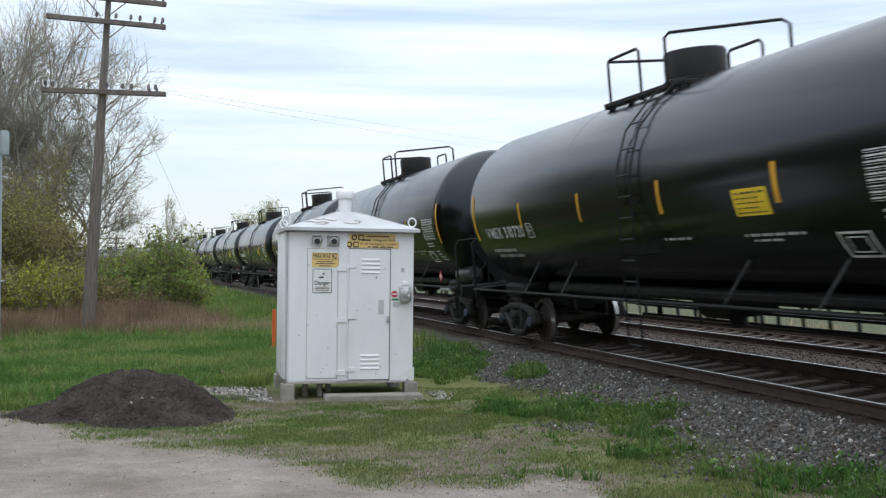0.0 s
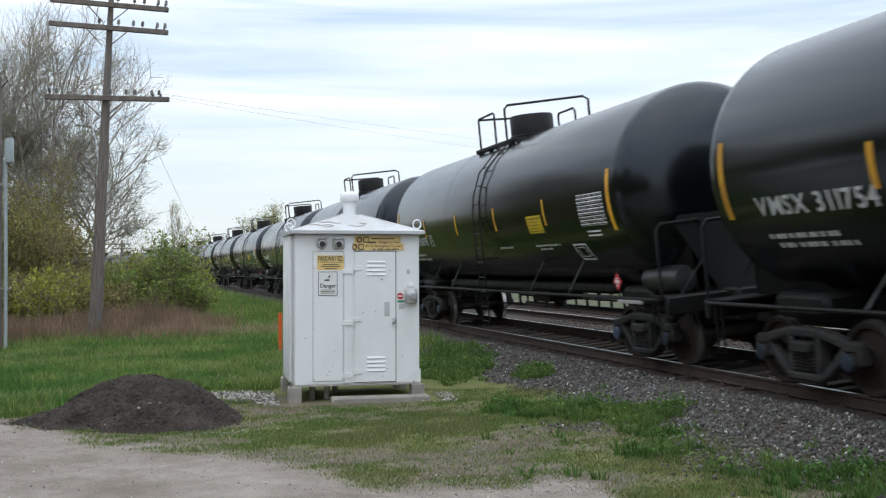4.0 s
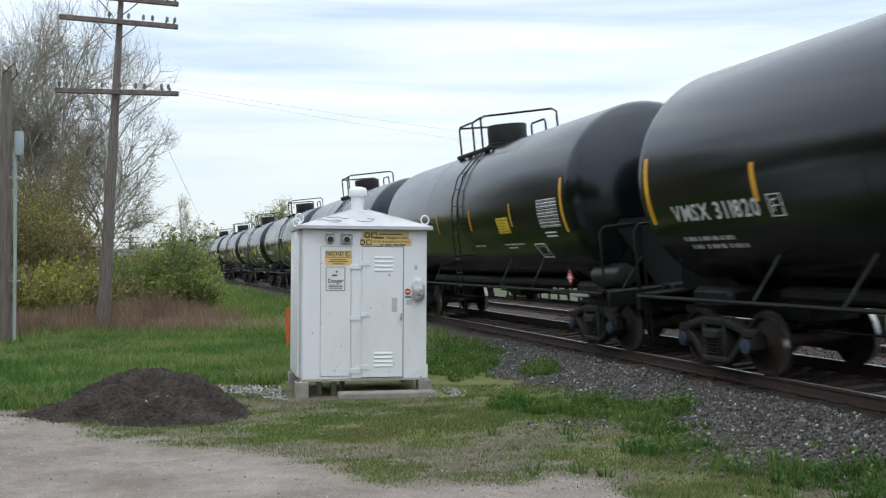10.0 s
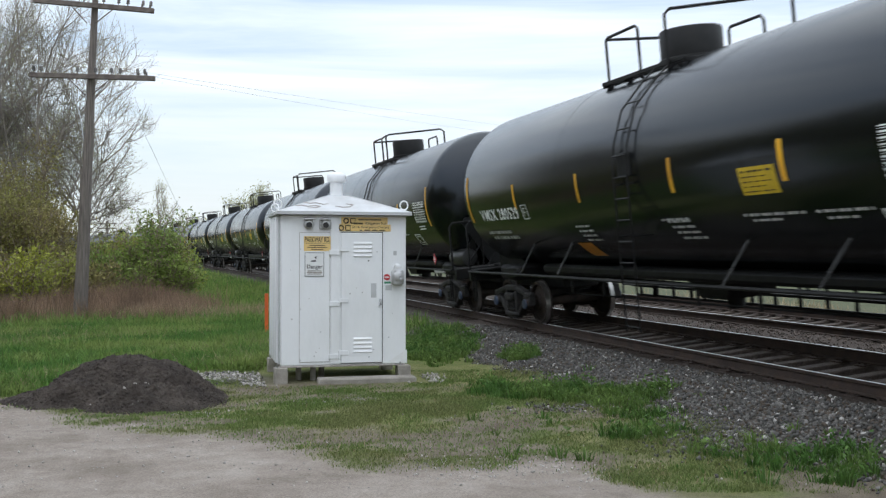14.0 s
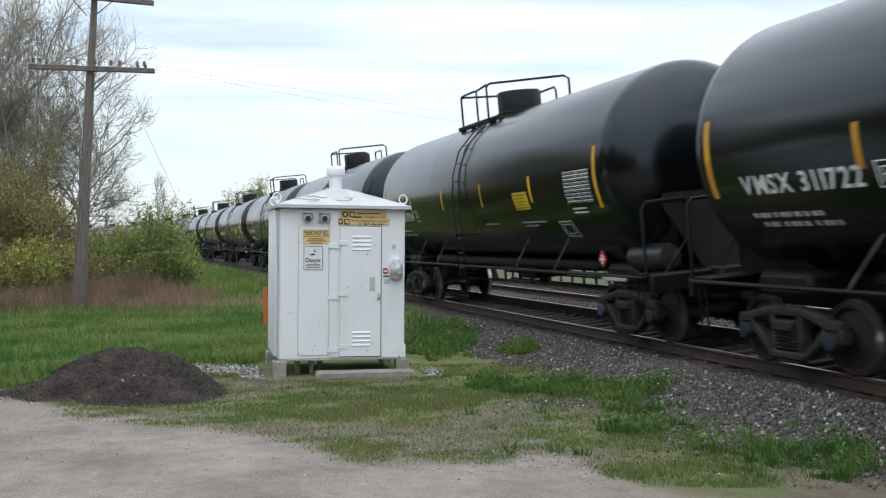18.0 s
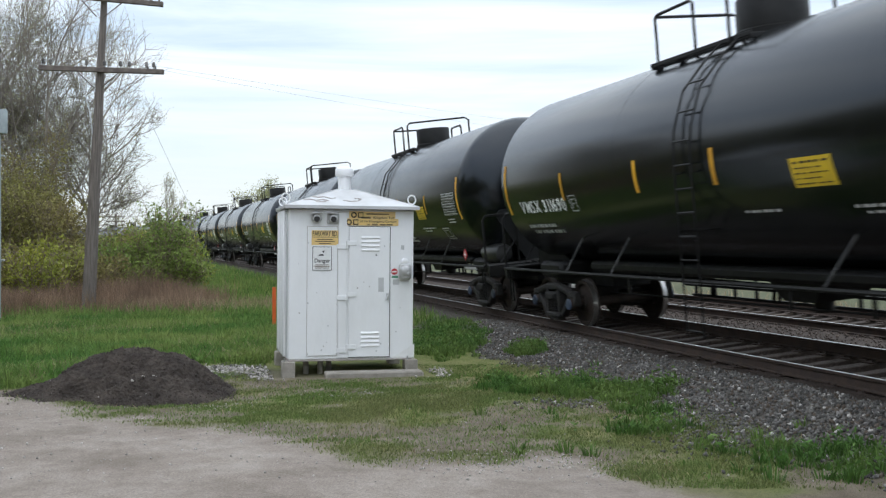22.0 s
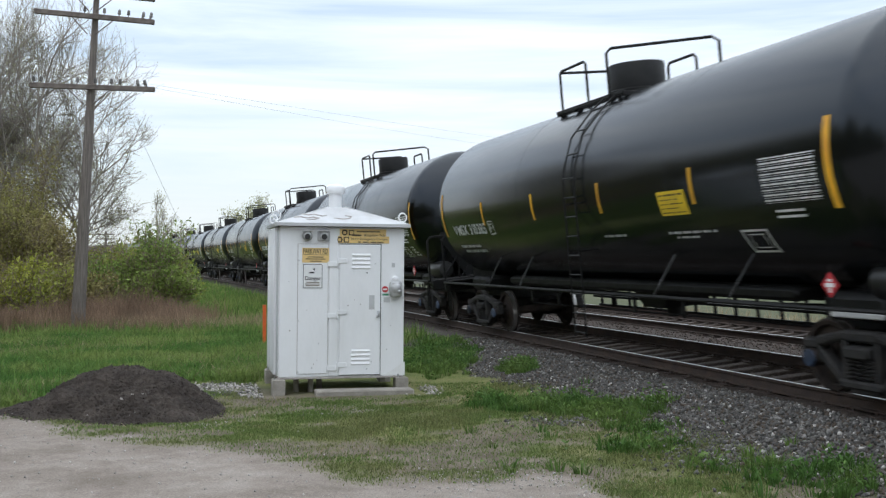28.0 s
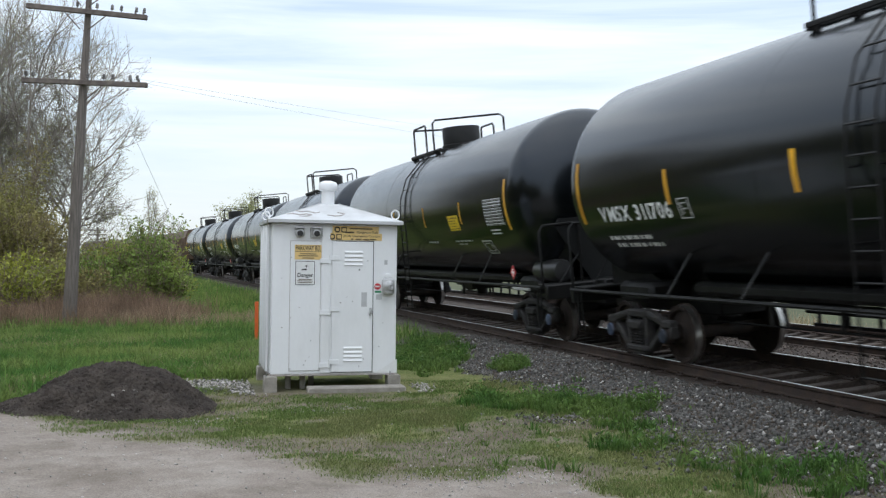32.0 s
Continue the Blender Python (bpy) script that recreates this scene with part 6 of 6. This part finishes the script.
def plant_trees():
    tree("tree", -16.9, 42, 14.4, "tall spring tree with several dark limbs and sparse young leaves", 11, stems=3, depth=7, spread=0.80, up=0.14, per=1, size=0.03, lspread=0.10, kids=(2, 4), lean=0.34, trunk=0.25, shrink=0.77, rise=0.0, wide=0.34, radius=0.17)
    tree("tree", -15.0, 43, 12.8, "spreading spring tree with bare drooping side limbs", 23, stems=2, depth=7, spread=0.85, up=0.08, per=1, size=0.03, lspread=0.10, kids=(2, 4), lean=0.2, trunk=0.25, shrink=0.76, rise=-0.15, wide=0.29, radius=0.15)
    tree("tree", -20.8, 45, 14.4, "tall spring tree with sparse young leaves above the brush", 31, stems=3, depth=7, spread=0.80, up=0.14, per=1, size=0.03, lspread=0.10, kids=(2, 4), lean=0.28, trunk=0.25, shrink=0.77, rise=0.0, wide=0.34, radius=0.15)
    tree("tree", -14.4, 55, 6.0, "small slender tree with pale sparse leaves by the track", 53, stems=1, depth=5, spread=0.62, per=1, size=0.05, kids=(2, 4), lean=0.18, radius=0.09, wide=0.36)
    tree("tree", -24.1, 150, 12.4, "rounded distant tree with fine pale foliage beyond the track", 61, depth=5, spread=0.8, per=3, size=0.15, lspread=0.3, mat=BUD, kids=(3, 4), trunk=0.34, wide=0.42)
    k = 0
    for x, y, h, mat, lb in ((-14.6, 37, 5.2, OLIVE, "tall tangled olive thicket with brown stems"), (-16.8, 36, 5.9, OLIVE, "tall tangled olive thicket with brown stems"),
                             (-18.8, 37, 6.4, OLIVE, "tall tangled olive thicket with brown stems"), (-16.2, 40, 6.8, OLIVE, "tall tangled olive thicket with brown stems"), (-21, 38, 6.5, OLIVE, "tall tangled olive thicket with brown stems")):
        tree("thicket", x, y, h, lb, 70 + k, stems=7, depth=4, spread=0.6, up=0.3, per=4, size=0.06, lspread=0.24, mat=mat, radius=0.028, kids=(3, 4), lean=0.45, category="bush", group="thicket along the line", bark=TWIG)
        k += 1
    for x, y, h, mat, lb, ln in ((-11.9, 31.5, 2.3, LEAFY, "low bush with bright yellow-green young leaves", 0.6), (-13.6, 31.6, 2.2, OLIVE, "low bush with dull green young leaves", 0.6), (-10.9, 33.2, 2.2, OLIVE, "low bush with dull green young leaves", 0.6),
                                 (-10.2, 34.5, 2.3, LEAF, "low bush with fresh green leaves beside the pole", 0.6), (-9.1, 35.6, 3.6, LEAF, "tall open bush with fresh green leaves near the track", 0.42), (-8.7, 35.0, 2.0, LEAF, "low bush with fresh green leaves near the track", 0.45),
                                 (-9.9, 38.5, 2.9, LEAF, "rounded bush with fresh green leaves near the track", 0.5), (-15.7, 31.4, 2.0, OLIVE, "low bush with dull green young leaves", 0.6), (-11.6, 38, 2.0, LEAF, "low bush with fresh green leaves", 0.6), (-13.2, 42, 2.0, OLIVE, "low bush with dull green young leaves", 0.6),
                                 (-11.2, 36.5, 2.8, OLIVE, "low bush with dull green young leaves", 0.5), (-10.3, 37.2, 2.9, LEAFY, "low bush with bright yellow-green young leaves", 0.5), (-14.5, 50, 2.6, OLIVE, "low bush with dull green young leaves", 0.6), (-17.5, 60, 2.6, LEAF, "low bush with fresh green leaves", 0.6)):
        tree("bush", x, y, h, lb, 90 + k, stems=8, depth=4, spread=0.75, up=0.25, per=2, size=0.068, lspread=0.13, mat=mat, radius=0.014, kids=(2, 4), lean=ln, category="bush", group="bushes along the line", bark=TWIG)
        k += 1
    rng = np.random.default_rng(77)
    n = 14000
    s = rng.uniform(0, 1, n)
    x = -160 + 260 * s + rng.normal(0, 3, n)
    y = 330 - 0.15 * x + rng.normal(0, 9, n)
    zz = np.abs(rng.normal(0, 1, n)) * (3.0 + 2.0 * np.sin(x * 0.13) + 1.2 * np.sin(x * 0.41)) 
    me = leaf_mesh(np.stack([x, y, zz - 0.4], -1), 1, 0.9, OLIVE, 5, 0.2)
    tagged(new("far_woods", me), "low line of distant woods on the horizon", "woods", kind="stuff")
    # Woods out of view, added so the tanks mirror a dark skyline.
    n = 26000
    y = rng.uniform(-45, 46, n)
    x = -0.5 * np.maximum(y, 16) - 6 - np.abs(rng.normal(0, 5, n))
    zz = rng.uniform(0, 1, n) ** 0.8 * (8.0 + 1.6 * np.sin(y * 0.31) + 1.0 * np.sin(y * 0.83 + 1))
    me = leaf_mesh(np.stack([x, y, zz - 0.4], -1), 1, 0.5, OLIVE, 6, 0.3)
    tagged(new("roadside_woods", me), "dense unseen woods added along the line to darken the tanks' reflections", "woods", kind="stuff")


plant_trees()
plant_grass()


# metres run by the train at t seconds: a smooth pace and its small unevenness
RUN = (-3.11714e-4, 7.50945e-3, 20.188946, 0.23688)
SWAY_T = (0, 1, 2, 3, 6, 8, 10, 11, 17, 18, 20, 27, 28, 30, 31, 32)
SWAY = (-0.15, -0.10, -0.05, -0.12, 0.13, 0.04, 0.03, 0.01, -0.11, 0.0, 0.0, 0.0, 0.24, 0.26, -0.29, -0.05)
FIRST = 12.266


def run(t):
    return ((RUN[0] * t + RUN[1]) * t + RUN[2]) * t + RUN[3] + float(np.interp(t, SWAY_T, SWAY))


OLDER = {1: "280497", 2: "280537", 14: "280523", 15: "280521", 16: "280529", 22: "283280", 33: "28389"}
NUMBERS = {0: "310720", 3: "310776", 4: "311754", 5: "310698", 6: "311757", 7: "311740", 8: "311830", 9: "310003", 10: "311603", 11: "311820", 12: "310745", 13: "311668", 17: "310041",
           18: "310112", 19: "310005", 20: "311722", 21: "311704", 23: "310080", 24: "311817", 25: "311690", 26: "310320", 27: "310058", 28: "311821", 29: "310336", 30: "310417",
           31: "311803", 32: "310385", 34: "310099", 35: "310713", 36: "311706"}
NUMBERS.update(OLDER)
LABEL = "black tank car with yellow stripes and white stencilled number"
ODD = (-4.27, -1.42, 0.78, 4.28)
plans = {"plain": build_car(LABEL), "older": build_car("black tank car with orange panel, yellow stripes and white number", (-4.3, -1.3, 1.85, 4.42), older=True, notice=3.4, back=-0.29),
         "odd": build_car(LABEL, ODD, notice=2.32, back=-0.80, reach=-0.35), "odd_near": build_car(LABEL, (-4.27, -1.12, 1.22, 4.12), notice=2.32), "closed": build_car(LABEL, closed=True, back=-0.46),
         "late": build_car(LABEL, back=-0.75, reach=-0.72), "late_block": build_car(LABEL, back=-0.75, reach=-0.72, block=True),
         "wide": build_car(LABEL, (-4.27, -0.74, 1.43, 4.28)),
         "late_closed": build_car(LABEL, closed=True, back=-0.80, reach=-0.5)}
PLAN = {8: "odd_near", 10: "wide", 25: "odd", **{n: "closed" for n in (12, 13, 17, 20)}, **{n: "late" for n in (24, 36, 37)}, 26: "late_block", 34: "late_block",
        **{n: "late_closed" for n in (21, 23, 27, 28, 29)}, **{n: "older" for n in OLDER}}
CARS, LAST_TANK, used = {}, 41, set()
for n in range(-1, LAST_TANK + 1):
    kind = PLAN.get(n, "plain")
    CARS[n] = plans[kind] if kind not in used else copy_thing(plans[kind], Matrix())
    used.add(kind)
for n, c in CARS.items():
    text = NUMBERS.get(n, "31%04d" % ((5 + 379 * (n + 2)) % 1900))
    part("car_number", number_mesh("VMSX " + text, -6.5, 2.22, 0.24, 2.25), STENCIL, c, "white stencilled car number")


def build_hopper():
    """A covered hopper, far back in the train."""
    hp = thing("hopper_car", Matrix(), "mustard brown covered hopper car far back in the train", "hopper car", "hopper cars at the back")
    sec = [(-1.55, 1.5), (-1.6, 3.7), (-1.2, 4.45), (1.2, 4.45), (1.6, 3.7), (1.55, 1.5)]
    b = Mesh()
    vs = [(x, y, z) for x in (-7.9, 7.9) for y, z in sec]
    b.add(vs, [(i, i + 1, i + 7, i + 6) for i in range(5)] + [(0, 6, 11, 5), (5, 4, 3, 2, 1, 0), (6, 7, 8, 9, 10, 11)])
    part("body", b, HOPPER, hp, smooth=False)
    for i in range(13):
        x = -7.6 + 1.266 * i
        part("side_rib", Mesh().box((x, -1.63, 2.6), (0.10, 0.08, 2.2), 0.01), HOPPER, hp)
    for x in (-5, -1.7, 1.7, 5):
        part("hopper_bay", Mesh().add([(x - 1.5, -1.3, 1.5), (x + 1.5, -1.3, 1.5), (x + 1.5, 1.3, 1.5), (x - 1.5, 1.3, 1.5), (x - 0.4, -0.6, 0.6), (x + 0.4, -0.6, 0.6), (x + 0.4, 0.6, 0.6), (x - 0.4, 0.6, 0.6)],
                                      [(0, 1, 5, 4), (1, 2, 6, 5), (2, 3, 7, 6), (3, 0, 4, 7), (4, 5, 6, 7), (3, 2, 1, 0)]), HOPPER, hp, smooth=False)
    part("roof_walk", Mesh().box((0, 0, 4.55), (15.4, 0.8, 0.06), 0.01), FRAME, hp)
    for sx in (-1, 1):
        part("end_frame", Mesh().box((sx * 8.3, 0, 1.15), (0.9, 2.9, 0.3), 0.02).box((sx * 8.9, 0, 0.9), (0.4, 0.2, 0.2), 0.03), FRAME, hp)
        for y in (-1.4, 1.4):
            part("corner_post", Mesh().box((sx * 8.6, y, 2.4), (0.08, 0.08, 2.4), 0.01), HOPPER, hp)
        build_truck(hp, sx * 6.9)
    return hp


for n in range(LAST_TANK + 1, LAST_TANK + 7):
    CARS[n] = build_hopper() if n == LAST_TANK + 1 else copy_thing(CARS[LAST_TANK + 1], Matrix())


def car_place(n):
    """s of the car's middle at the start."""
    return FIRST + n * PITCH


def motions():
    rows_t = [0.5 * k for k in range(65)]
    for n, c in CARS.items():
        walk(c, [(t, rail_pose(car_place(n) - run(t))) for t in rows_t])
    # wheels: one turn is 2.87 m of way
    spin = [(k / FPS, Matrix.Rotation(run(k / FPS) / 0.457, 4, "Y")) for k in range(0, 961)]
    for sx in (-1, 1):
        lead = [w for w in WHEELS if (w.location.x > 0) == (sx > 0)][0]
        place = lead.location.copy()
        walk(lead, [(t, Matrix.Translation(place) @ m) for t, m in spin])
        act, slot = lead.animation_data.action, lead.animation_data.action_slot
        for c in CARS.values():
            for w in c.children_recursive:
                if w.name.startswith("wheelset") and w != lead and (w.location.x > 0) == (sx > 0):
                    w.rotation_mode = "QUATERNION"
                    ad = w.animation_data_create()
                    ad.action = act
                    ad.action_slot = slot


motions()
